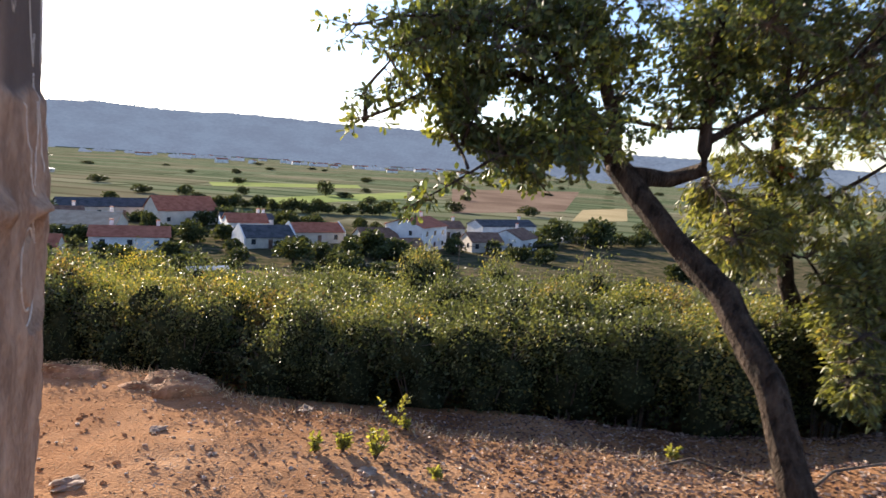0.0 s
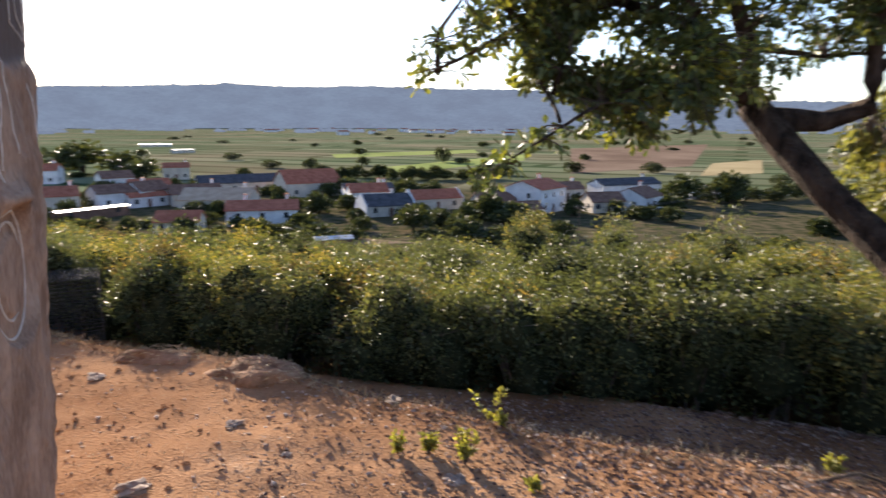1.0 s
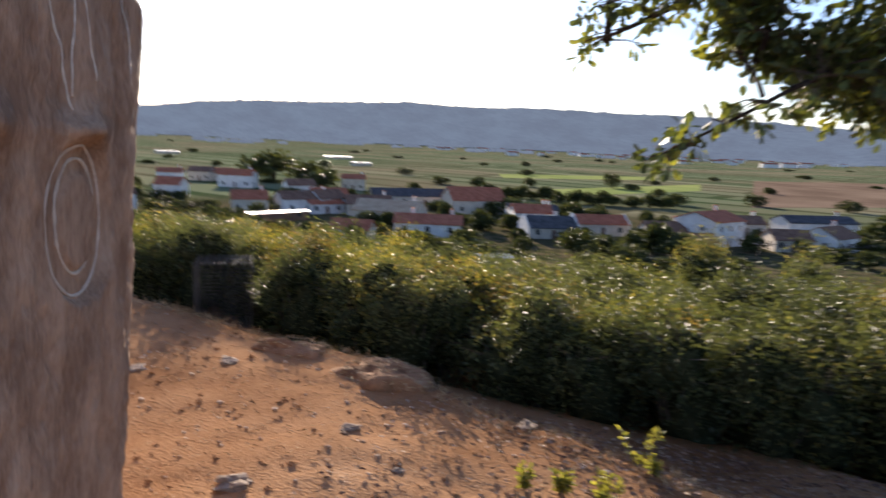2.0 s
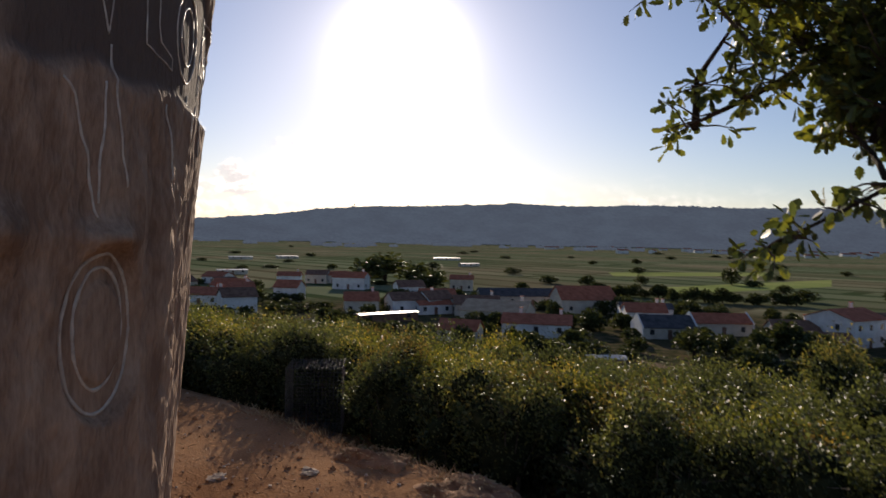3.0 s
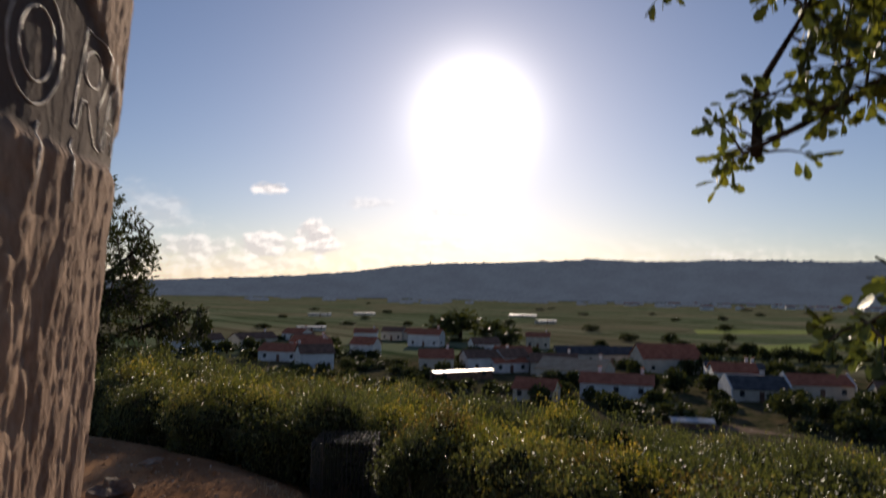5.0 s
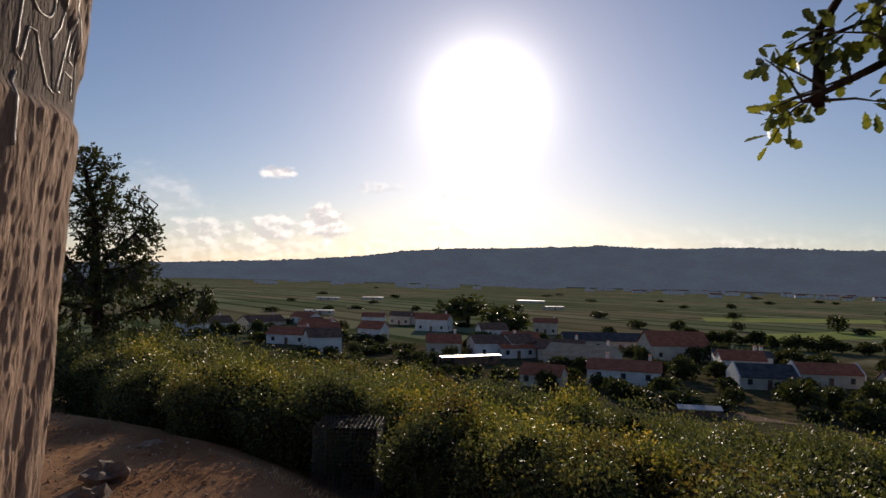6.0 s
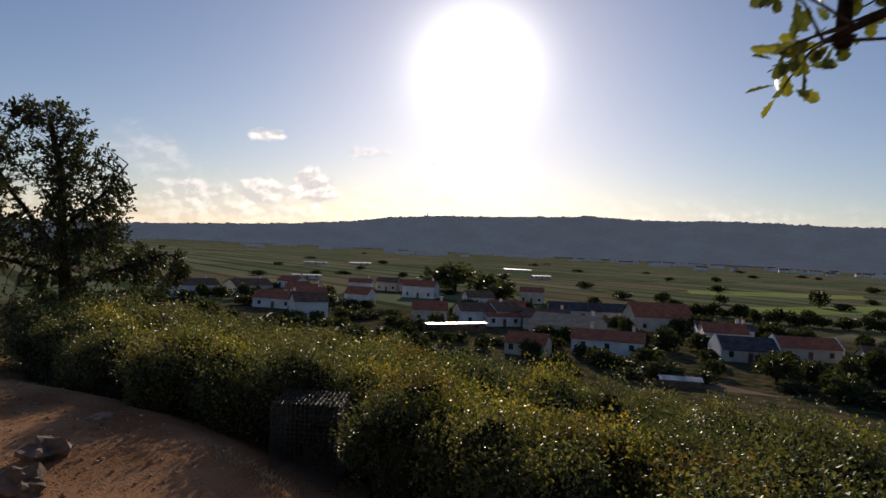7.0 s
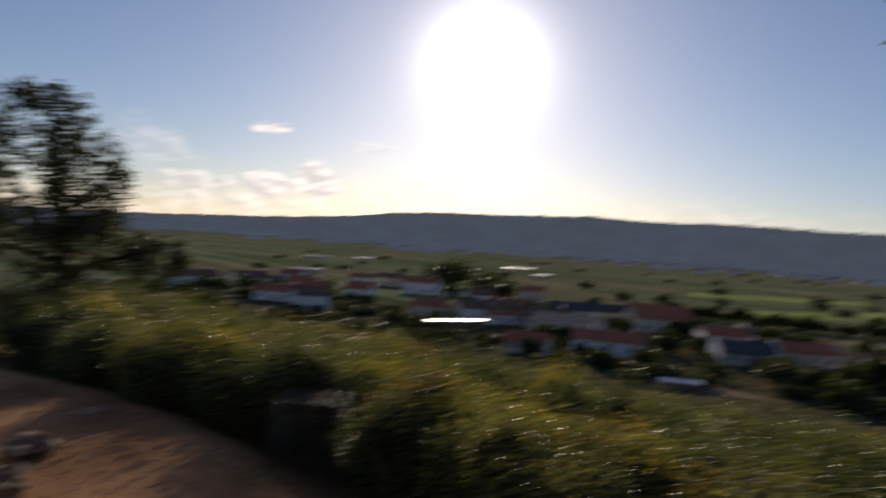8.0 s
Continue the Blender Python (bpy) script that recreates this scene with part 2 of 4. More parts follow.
M_HERB = material("yellow_herb_leaf", (0.16, 0.17, 0.04), (0.34, 0.32, 0.08), 6.0, 0.5, 0.1, translucent=0.45, island=0.4)
M_LITTER = material("dry_leaf_litter", (0.10, 0.06, 0.05), (0.33, 0.22, 0.17), 4.0, 0.8, 0.2, island=0.8, c3=(0.45, 0.35, 0.27))
M_STRAW = material("dry_straw", (0.22, 0.16, 0.09), (0.46, 0.36, 0.22), 6.0, 0.85, 0.2, island=0.5)
M_PEBBLE = material("pebble", (0.27, 0.18, 0.12), (0.52, 0.42, 0.34), 8.0, 0.9, 0.4, island=0.8)
M_SOIL = material("mound_soil", (0.15, 0.08, 0.045), (0.34, 0.20, 0.12), 6.0, 0.95, 1.0, 40.0, 0.02, c3=(0.42, 0.30, 0.19), spec=0.1)
M_ROCK = material("field_rock", (0.07, 0.05, 0.038), (0.20, 0.145, 0.11), 5.0, 0.9, 0.8, 30.0)
M_PALE_ROCK = material("pale_dusty_stone", (0.20, 0.14, 0.10), (0.42, 0.33, 0.26), 7.0, 0.9, 0.8, 40.0)
M_WIRE = material("galvanised_wire", (0.07, 0.066, 0.06), (0.16, 0.15, 0.145), 20.0, 0.6, 0.0, metal=0.7)
M_WHITE = material("white_render", (0.56, 0.55, 0.54), (0.76, 0.75, 0.73), 0.5, 0.85, 0.1, 4.0, coords="World")
M_CREAM = material("cream_render", (0.48, 0.42, 0.34), (0.64, 0.57, 0.47), 0.5, 0.85, 0.1, 4.0, coords="World")
M_TILE = material("red_roof_tile", (0.30, 0.095, 0.055), (0.48, 0.17, 0.10), 0.9, 0.8, 0.5, 6.0, 0.05, coords="World", spec=0.05)
M_BROWN = material("brown_roof_tile", (0.13, 0.075, 0.055), (0.26, 0.15, 0.105), 0.9, 0.8, 0.5, 6.0, 0.05, coords="World", spec=0.05)
M_TAN = material("pale_roof_sheet", (0.42, 0.29, 0.19), (0.56, 0.41, 0.28), 0.6, 0.9, 0.3, 5.0, coords="World", spec=0.05)
M_SLATE = material("dark_roof", (0.05, 0.05, 0.055), (0.11, 0.105, 0.11), 0.8, 0.7, 0.3, 5.0, coords="World", spec=0.05)
M_METAL = material("pale_metal_roof", (0.4, 0.4, 0.4), (0.56, 0.56, 0.56), 0.6, 0.5, 0.1, 3.0, metal=0.7, coords="World")
M_GLASS = material("dark_window_pane", (0.02, 0.024, 0.03), (0.05, 0.055, 0.06), 2.0, 0.2, 0.0, spec=0.6)
# blue self-glow put into the ridge's colour to imitate aerial haze
M_RIDGE_HAZE = material("wooded_ridge_haze_glow", (0.02, 0.028, 0.022), (0.12, 0.13, 0.10), 0.008, 0.95, 0.0, 0.06, stretch=(1, 1, 2.2), coords="World", spec=0.0, haze_glow=(0.066, 0.080, 0.108))


# ---- building tools ----
class Shape:
    """Gathers vertices and faces for one mesh."""

    def __init__(self):
        self.v, self.f = [], []

    def add(self, verts, faces):
        k = len(self.v)
        self.v.extend(verts)
        self.f.extend(tuple(i + k for i in f) for f in faces)

    def box(self, c, s, rz=0.0):
        ca, sa = math.cos(rz), math.sin(rz)
        vs = []
        for dz in (-0.5, 0.5):
            for dx, dy in ((-0.5, -0.5), (0.5, -0.5), (0.5, 0.5), (-0.5, 0.5)):
                x, y = dx * s[0], dy * s[1]
                vs.append((c[0] + ca * x - sa * y, c[1] + sa * x + ca * y, c[2] + dz * s[2]))
        self.add(vs, [(3, 2, 1, 0), (4, 5, 6, 7), (0, 1, 5, 4), (1, 2, 6, 5), (2, 3, 7, 6), (3, 0, 4, 7)])

    def tube(self, pts, radii, n=8, rough=0.0):
        pts = [Vector(p) for p in pts]
        vs, fs = [], []
        up = Vector((0.31, 0.17, 0.94))
        for i, p in enumerate(pts):
            d = (pts[min(i + 1, len(pts) - 1)] - pts[max(i - 1, 0)]).normalized()
            a = d.cross(up)
            a = a.normalized() if a.length > 0.05 else d.cross(Vector((1, 0, 0))).normalized()
            b = d.cross(a)
            for k in range(n):
                t = 2 * math.pi * k / n
                r = radii[i] * (1 + rough * (noise.noise(p * 5 + Vector((math.cos(t) * 1.3, math.sin(t) * 1.3, i * 0.3)))))
                vs.append(p + (a * math.cos(t) + b * math.sin(t)) * r)
            if i:
                for k in range(n):
                    q = (k + 1) % n
                    fs.append(((i - 1) * n + k, (i - 1) * n + q, i * n + q, i * n + k))
        fs.append(tuple(range(n))[::-1])
        fs.append(tuple((len(pts) - 1) * n + k for k in range(n)))
        self.add([tuple(v) for v in vs], fs)

    def furrowed(self, pts, radii, n=40):
        """A trunk with bark ridges that run along it."""
        vs, fs = [], []
        for i, p in enumerate(pts):
            d = (pts[min(i + 1, len(pts) - 1)] - pts[max(i - 1, 0)]).normalized()
            a = d.cross(Vector((0.2, -0.95, 0.1))).normalized()
            b = d.cross(a)
            for k in range(n):
                t = 2 * math.pi * k / n
                q = Vector((math.cos(t) * 3.2, math.sin(t) * 3.2, i * 0.10))
                ridge = abs(noise.noise(q)) * 0.24 + abs(noise.noise(q * 2.1)) * 0.12 + noise.noise(Vector((math.cos(t), math.sin(t), i * 0.07))) * 0.16
                vs.append(tuple(p + (a * math.cos(t) + b * math.sin(t)) * radii[i] * (0.90 + ridge)))
            if i:
                for k in range(n):
                    q = (k + 1) % n
                    fs.append(((i - 1) * n + k, (i - 1) * n + q, i * n + q, i * n + k))
        fs.append(tuple(range(n))[::-1])
        fs.append(tuple((len(pts) - 1) * n + k for k in range(n)))
        self.add(vs, fs)

    def leaf(self, base, d, side, length, width, outline, fold=0.25):
        """A folded leaf blade from base along d, spread to both sides of its midrib."""
        nrm = d.cross(side)
        right, left = [], []
        for a, w in outline:
            c = base + d * (a * length)
            right.append(c + side * (w * width) + nrm * (abs(w) * width * fold))
            left.append(c - side * (w * width) + nrm * (abs(w) * width * fold))
        tip = base + d * length
        k = len(outline)
        vs = [tuple(base), tuple(tip)] + [tuple(p) for p in right] + [tuple(p) for p in left]
        self.add(vs, [(0, *range(2, 2 + k), 1), (1, *range(1 + 2 * k, 1 + k, -1), 0)])

    def blob(self, c, r, seed=0.0, n=6, m=8, rough=0.35):
        """An uneven rounded lump."""
        vs, fs = [], []
        c = Vector(c)
        for i in range(n + 1):
            th = math.pi * i / n
            for k in range(m):
                ph = 2 * math.pi * k / m
                u = Vector((math.sin(th) * math.cos(ph), math.sin(th) * math.sin(ph), math.cos(th)))
                s = 1 + rough * noise.noise(u * 1.7 + Vector((seed, seed * 1.3, 0)))
                vs.append((c.x + u.x * r[0] * s, c.y + u.y * r[1] * s, c.z + u.z * r[2] * s))
        for i in range(n):
            for k in range(m):
                q = (k + 1) % m
                fs.append((i * m + k, (i + 1) * m + k, (i + 1) * m + q, i * m + q))
        self.add(vs, fs)

    def mesh(self, name, mat, smooth=False):
        me = bpy.data.meshes.new(name)
        me.from_pydata(self.v, [], self.f)
        me.materials.append(mat)
        if smooth:
            me.polygons.foreach_set("use_smooth", [True] * len(me.polygons))
        me.update()
        return me


def part(name, shape, mat, parent=None, label="", smooth=False):
    ob = new(name, shape.mesh(name, mat, smooth) if isinstance(shape, Shape) else shape)
    ob.parent = parent
    if label:
        tagged(ob, label)
    return ob


def thing(name, at, label, category, group="", rz=0.0):
    ob = new(name)
    ob.empty_display_size = 0.2
    ob.matrix_world = pose(*at, 0, 0, rz)
    return tagged(ob, label, category, group)


def rnd(a, b):
    return random.uniform(a, b)


def rand_dir(zlo=-1.0, zhi=1.0):
    z, t = rnd(zlo, zhi), rnd(0, 2 * math.pi)
    r = math.sqrt(max(0.0, 1 - z * z))
    return Vector((r * math.cos(t), r * math.sin(t), z))


LOBED = ((0.16, 0.12), (0.30, 0.34), (0.40, 0.26), (0.54, 0.50), (0.64, 0.36), (0.78, 0.46), (0.92, 0.24))
LANCE = ((0.25, 0.34), (0.5, 0.5), (0.78, 0.30))
OVAL = ((0.3, 0.48), (0.7, 0.42))
KITE = ((0.55, 0.5),)


# ---- ground ----
def foot_line(x):
    """Where the terrace ends and the bushes begin."""
    xs, ys = (-30, -12, -9, -6.4, -5.3, -3.9, -3.0, -1.9, 0.5, 1.4, 2.2, 3.0, 6, 30), (9, 6.2, 5.45, 5.4, 5.6, 5.6, 5.35, 5.25, 5.2, 4.95, 4.7, 4.5, 5.0, 8)
    return float(np.interp(x, xs, ys))


def ground_z(x, y):
    s = y - foot_line(x) + 0.4 * max(0.0, -x - 7) + 0.25 * max(0.0, x - 7)
    near = min(1.0, 14 / (1 + math.hypot(x, y)))
    z = near * (0.045 * noise.noise((x * 0.9, y * 0.9, 0.3)) + 0.016 * noise.noise((x * 4.1, y * 4.1, 2.3)) + 0.007 * noise.noise((x * 11, y * 11, 5.3)))
    z += 0.05 * max(0.0, min(1.0, (x - 0.5) / 1.5)) + 0.30 * max(0.0, min(1.0, (x - 2.0) / 2.0)) * max(0.0, 1 - max(0.0, s) / 6)
    q = max(0.0, min(1.0, (y - float(np.interp(x, (-9, -5, -4, -3, -2, -0.95, 0, 0.9, 1.8, 3.2), (5.3, 5.15, 5.0, 4.85, 4.7, 4.25, 3.98, 3.75, 3.5, 3.5)))) / 0.34))
    z -= (0.25 if -6 < x < 6 else 0.0) * q * q * (3 - 2 * q) * min(1.0, max(0.0, (x + 6.0) / 2.0)) * min(1.0, max(0.0, (5.0 - x) / 1.5))
    k = max(0.0, min(1.0, (s + 0.25) / 1.1))
    z -= 0.30 * k * k * (3 - 2 * k)
    if s > 0.85:
        z -= 0.235 * (s - 0.85)
    if z < -17:
        z = -20 + 3 * math.exp((z + 17) / 3)
        if z < -19.96:
            z = -20.0
    return z


def build_ground():
    g = Shape()
    cx, cy, n = -0.6, 3.0, 200
    radii = [0.0] + [0.25 * 1.0475 ** i for i in range(213)]
    g.v.append((cx, cy, ground_z(cx, cy)))
    for r in radii[1:]:
        for k in range(n):
            t = 2 * math.pi * k / n
            x, y = cx + r * math.cos(t), cy + r * math.sin(t)
            g.v.append((x, y, ground_z(x, y)))
    for k in range(n):
        g.f.append((0, 1 + k, 1 + (k + 1) % n))
    for i in range(len(radii) - 2):
        for k in range(n):
            q = (k + 1) % n
            a, b = 1 + i * n, 1 + (i + 1) * n
            g.f.append((a + k, b + k, b + q, a + q))
    tagged(part("ground", g, M_GROUND, smooth=True), "orange dirt terrace falling to a valley of green fields", "ground", kind="structure")


build_ground()


def build_ridge():
    """The wooded ridge that closes the valley."""
    az = (-120, -90, -72, -63, -52, -47, -42.8, -38.5, -32.4, -26.4, -21.6, -16, -10, -2.8, 9, 20, 40, 80)
    el = (0.3, 0.3, 0.5, 0.74, 1.3, 1.71, 2.31, 2.60, 2.77, 3.05, 2.84, 2.98, 2.8, 2.71, 1.9, 1.6, 1.2, 0.6)
    g = Shape()
    cols, rows = 2400, 14
    for i in range(cols + 1):
        a = -120 + 200 * i / cols
        e = float(np.interp(a, az, el))
        ca, sa = math.sin(radians(a)), math.cos(radians(a))
        for j in range(rows + 1):
            k = j / rows
            d = 3160 + 240 * k
            h = -26 + (math.tan(radians(e)) * 3400 + 27.5) * k
            if j == rows:
                h += 7 * max(0.0, noise.noise((a * 3.1, 0.4, 0))) + (5 + 9 * max(0.0, noise.noise((a * 0.6, 2.2, 0)))) * abs(noise.noise((a * 11.0, 3.4, 0))) + 5 * max(0.0, noise.noise((a * 1.1, 8.4, 0)))
            g.v.append((ca * d, sa * d, h))
    w = rows + 1
    for i in range(cols):
        for j in range(rows):
            g.f.append((i * w + j, (i + 1) * w + j, (i + 1) * w + j + 1, i * w + j + 1))
    tagged(part("backdrop_ridge", g, M_RIDGE_HAZE), "long wooded ridge, hazy blue against the sun", "hill", kind="structure")


build_ridge()


# ---- carved pillar ----
PC, PR = (-2.48, 1.56), 1.03


def smooth_step(a, b, x):
    t = np.clip((x - a) / (b - a), 0, 1)
    return t * t * (3 - 2 * t)


def seg(u, v, a, b, w):
    """Distance to a thick stroke."""
    a, b = np.array(a), np.array(b)
    d = b - a
    t = np.clip(((u - a[0]) * d[0] + (v - a[1]) * d[1]) / (d @ d), 0, 1)
    return np.hypot(u - a[0] - t * d[0], v - a[1] - t * d[1]) - w


def ring(u, v, c, rx, rz, w):
    q = np.hypot((u - c[0]) / rx, (v - c[1]) / rz)
    return np.abs(q - 1) * (rx + rz) / 2 - w


def lattice(u, v, seed):
    """Smooth value noise over two arrays."""
    iu, iv = np.floor(u).astype(np.int64), np.floor(v).astype(np.int64)
    fu, fv = u - iu, v - iv
    fu, fv = fu * fu * (3 - 2 * fu), fv * fv * (3 - 2 * fv)

    def h(a, b):
        q = (a * 374761393 + b * 668265263 + seed * 974711) & 0x7FFFFFFF
        q = ((q ^ (q >> 13)) * 1274126177) & 0x7FFFFFFF
        return (q % 10007) / 10007.0

    return (h(iu, iv) * (1 - fu) + h(iu + 1, iv) * fu) * (1 - fv) + (h(iu, iv + 1) * (1 - fu) + h(iu + 1, iv + 1) * fu) * fv - 0.5


RING = (19.0, 1.295)


def pillar_surface(deg, Z):
    """Radius of the pillar, with its rough hewn skin and the dressed band, and how far each place is dressed."""
    U = deg * 0.0201
    r = np.interp(deg, (-15, 20, 30, 40, 48, 56, 61, 66, 72, 95, 342), (1.19, 1.19, 1.188, 1.182, 1.182, 1.190, 1.199, 1.207, 1.190, 1.18, 1.19))
    r = r + np.interp(deg, (30, 45, 56, 63, 75), (0.035, 0.085, 0.092, 0.065, 0.056)) * (Z - 2)
    skin = 0.020 * lattice(U * 13 + 1.2 * lattice(U * 4, Z * 3, 7), Z * 3.2, 3) + 0.014 * lattice(U * 30 + lattice(U * 9, Z * 6, 8), Z * 7, 4) + 0.010 * lattice(U * 64, Z * 22, 5)
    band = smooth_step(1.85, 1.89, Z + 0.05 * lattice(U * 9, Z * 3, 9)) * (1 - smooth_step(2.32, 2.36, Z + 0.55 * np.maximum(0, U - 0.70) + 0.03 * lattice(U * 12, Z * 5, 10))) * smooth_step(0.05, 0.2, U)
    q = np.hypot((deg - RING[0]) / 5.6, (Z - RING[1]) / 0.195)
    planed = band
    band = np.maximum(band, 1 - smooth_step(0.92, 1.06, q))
    r = r + 0.03 * lattice(U * 1.7, Z * 1.1, 1) * (1 - 0.6 * band) + 0.02 * lattice(U * 5, Z * 2.2, 2) * (1 - 0.95 * band)
    r = r + skin * (1 - 0.9 * band) * (1 - 0.35 * smooth_step(35, 50, deg)) - 0.016 * band
    r = r + 0.012 * (1 - smooth_step(0.55, 0.60, q)) + 0.05 * np.exp(-(((deg - 18) / 3.6) ** 2 + ((Z - 1.505) / 0.032) ** 2)) + 0.05 * np.exp(-(((deg - 6) / 3.2) ** 2 + ((Z - 1.515) / 0.05) ** 2))
    return r, planed


def oval(deg, z, rd, rz, n=44):
    return [(deg + rd * math.sin(2 * math.pi * i / n), z + rz * math.cos(2 * math.pi * i / n)) for i in range(n + 1)]


def build_pillar():
    deg = np.concatenate([np.linspace(-15, 95, 430), np.linspace(98, 342, 50)])
    zs = np.linspace(-0.12, 3.5, 520)
    D, Z = np.meshgrid(deg, zs, indexing="ij")
    r, band = pillar_surface(D, Z)
    X, Y = PC[0] + r * np.cos(np.radians(D)), PC[1] + r * np.sin(np.radians(D))
    nt, nz = D.shape
    verts = np.stack([X, Y, Z], -1).reshape(-1, 3)
    i, j = np.meshgrid(np.arange(nt), np.arange(nz - 1), indexing="ij")
    i2 = (i + 1) % nt
    faces = np.stack([i * nz + j, i2 * nz + j, i2 * nz + j + 1, i * nz + j + 1], -1).reshape(-1, 4)
    top = len(verts)
    verts = np.vstack([verts, [[PC[0], PC[1], 3.62]]])
    me = bpy.data.meshes.new("carved_pillar")
    cap = [(k * nz + nz - 1, ((k + 1) % nt) * nz + nz - 1, top) for k in range(nt)]
    me.from_pydata(verts.tolist(), [], faces.tolist() + cap)
    me.materials.append(M_STONE)
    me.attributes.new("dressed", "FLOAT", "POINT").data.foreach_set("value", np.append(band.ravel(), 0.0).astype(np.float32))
    me.polygons.foreach_set("use_smooth", [True] * len(me.polygons))
    pillar = tagged(new("carved_pillar", me), "massive brown weathered stone pillar carved with outlined letters", "carved stone")

    def carved(name, label, lines, width=0.0021):
        """Pale cut edges that lie on the pillar's skin."""
        g = Shape()
        for line in lines:
            pts = []
            for (d0, z0), (d1, z1) in zip(line, line[1:]):
                n = max(1, int(math.hypot((d1 - d0) * 0.02, z1 - z0) / 0.012))
                pts += [(d0 + (d1 - d0) * k / n, z0 + (z1 - z0) * k / n) for k in range(n)]
            pts.append(line[-1])
            d, z = np.array(pts).T
            d, z = d + 0.22 * lattice(d * 0.9, z * 30, 31), z + 0.004 * lattice(d * 0.8, z * 26, 32)
            rr = pillar_surface(d, z)[0] + 0.0006
            g.tube([(PC[0] + q * math.cos(radians(a)), PC[1] + q * math.sin(radians(a)), c) for q, a, c in zip(rr, d, z)], [width * (0.75 + 0.5 * random.random()) for _ in pts], 5)
        part(name, g, M_EDGE, pillar, label, True)

    carved("letter", "pale cut outline of the letter L", [[(25.2, 2.36), (25.3, 2.1), (25.4, 1.965), (31.8, 1.935), (31.8, 1.965), (28.6, 1.99), (28.0, 2.03), (27.9, 2.36)]])
    carved("letter", "pale cut outline of the letter O", [oval(37.6, 2.05, 4.7, 0.12), oval(37.6, 2.055, 3.0, 0.078)], 0.0026)
    carved("letter", "pale cut outline of the letter R", [
        [(47.2, 2.165), (46.6, 2.04), (46.4, 1.935), (47.8, 1.925), (48.4, 2.0), (50.0, 2.0), (51.2, 1.97), (54.0, 1.912), (56.2, 1.905), (54.4, 1.985), (53.6, 2.01), (55.6, 2.05), (56.2, 2.10), (54.2, 2.145), (50.5, 2.165), (47.2, 2.165)],
        oval(50.6, 2.085, 2.8, 0.042)])
    carved("letter", "pale cut outline of the letter A", [
        [(56.8, 1.915), (58.4, 2.05), (60.2, 2.165), (62.0, 2.05), (63.4, 1.92), (62.2, 1.92), (61.6, 1.97), (58.8, 1.97), (58.0, 1.915), (56.8, 1.915)],
        [(59.2, 2.0), (60.2, 2.09), (61.2, 2.0), (59.2, 2.0)]])
    carved("carved_stroke", "pale cut slanting stroke", [[(15.6, 2.24), (17.4, 2.06), (18.8, 1.95), (19.7, 2.05), (18.4, 2.02)], [(12.0, 2.2), (10.6, 2.08), (9.6, 2.13)]])
    carved("carved_ring", "large pale cut oval ring", [oval(RING[0], RING[1], 5.0, 0.178), oval(RING[0], RING[1] + 0.012, 3.5, 0.135)], 0.004)
    carved("carved_vein", "pale ragged vein in the stone", [
        [(12.6, 1.83), (14.2, 1.80), (15.4, 1.70), (16.2, 1.62), (16.9, 1.55)], [(17.6, 1.84), (17.4, 1.74), (17.0, 1.66), (17.2, 1.58)], [(19.4, 1.93), (19.5, 1.80), (20.3, 1.70), (20.8, 1.62)],
        [(30.0, 1.84), (30.4, 1.7), (31.4, 1.55)], [(39.0, 1.90), (38.2, 1.84), (38.0, 1.74)], [(47.0, 1.9), (46.2, 1.86), (46.4, 1.75)]], 0.0030)


build_pillar()


# ---- trees ----
def blade(shape, base, d, length, width, outline):
    side = d.cross(rand_dir())
    if side.length < 0.1:
        side = d.cross(Vector((0.3, 0.9, 0.1)))
    shape.leaf(base, d, side.normalized(), length, width, outline, rnd(0.05, 0.5))


def cluster(leaves, twigs, start, end, count, size, outline, droop, narrow, twig_r):
    """A twig from a limb to its tip, with leaves round its outer part."""
    mid = (start + end) / 2 + Vector((rnd(-1, 1), rnd(-1, 1), rnd(0, 1))) * (end - start).length * 0.14
    twigs.tube([start, mid, end], [twig_r * 1.5, twig_r, twig_r * 0.5], 4)
    along = (end - mid)
    reach = min(0.22, along.length)
    axis = along.normalized() if along.length > 1e-4 else Vector((0, 0, 1))
    for _ in range(count):
        k = rnd(0, 1) ** 0.7
        b = end - axis * reach * (1 - k)
        d = (axis * rnd(0.2, 1.0) + rand_dir() * 1.0 + Vector((0, 0, -droop))).normalized()
        b = b + d * rnd(0.0, 0.03)
        s = size * rnd(0.6, 1.15)
        blade(leaves, b, d, s, s * narrow, outline)


def nearest(limbs, p):
    best, bd = None, 1e9
    for limb in limbs:
        for a in limb:
            dd = (a - p).length
            if dd < bd:
                best, bd = a, dd
    return best


def fine_line(pts, step=0.12):
    pts = [Vector(p) for p in pts]
    out = []
    for a, b in zip(pts, pts[1:]):
        n = max(1, int((b - a).length / step))
        out += [a.lerp(b, i / n) for i in range(n)]
    return out + [pts[-1]]


def wobble(pts, amount, seed):
    return [p + Vector((noise.noise(p * 2 + Vector((seed, 0, 0))), noise.noise(p * 2 + Vector((0, seed, 7))), noise.noise(p * 2 + Vector((3, 0, seed))))) * amount for p in pts]


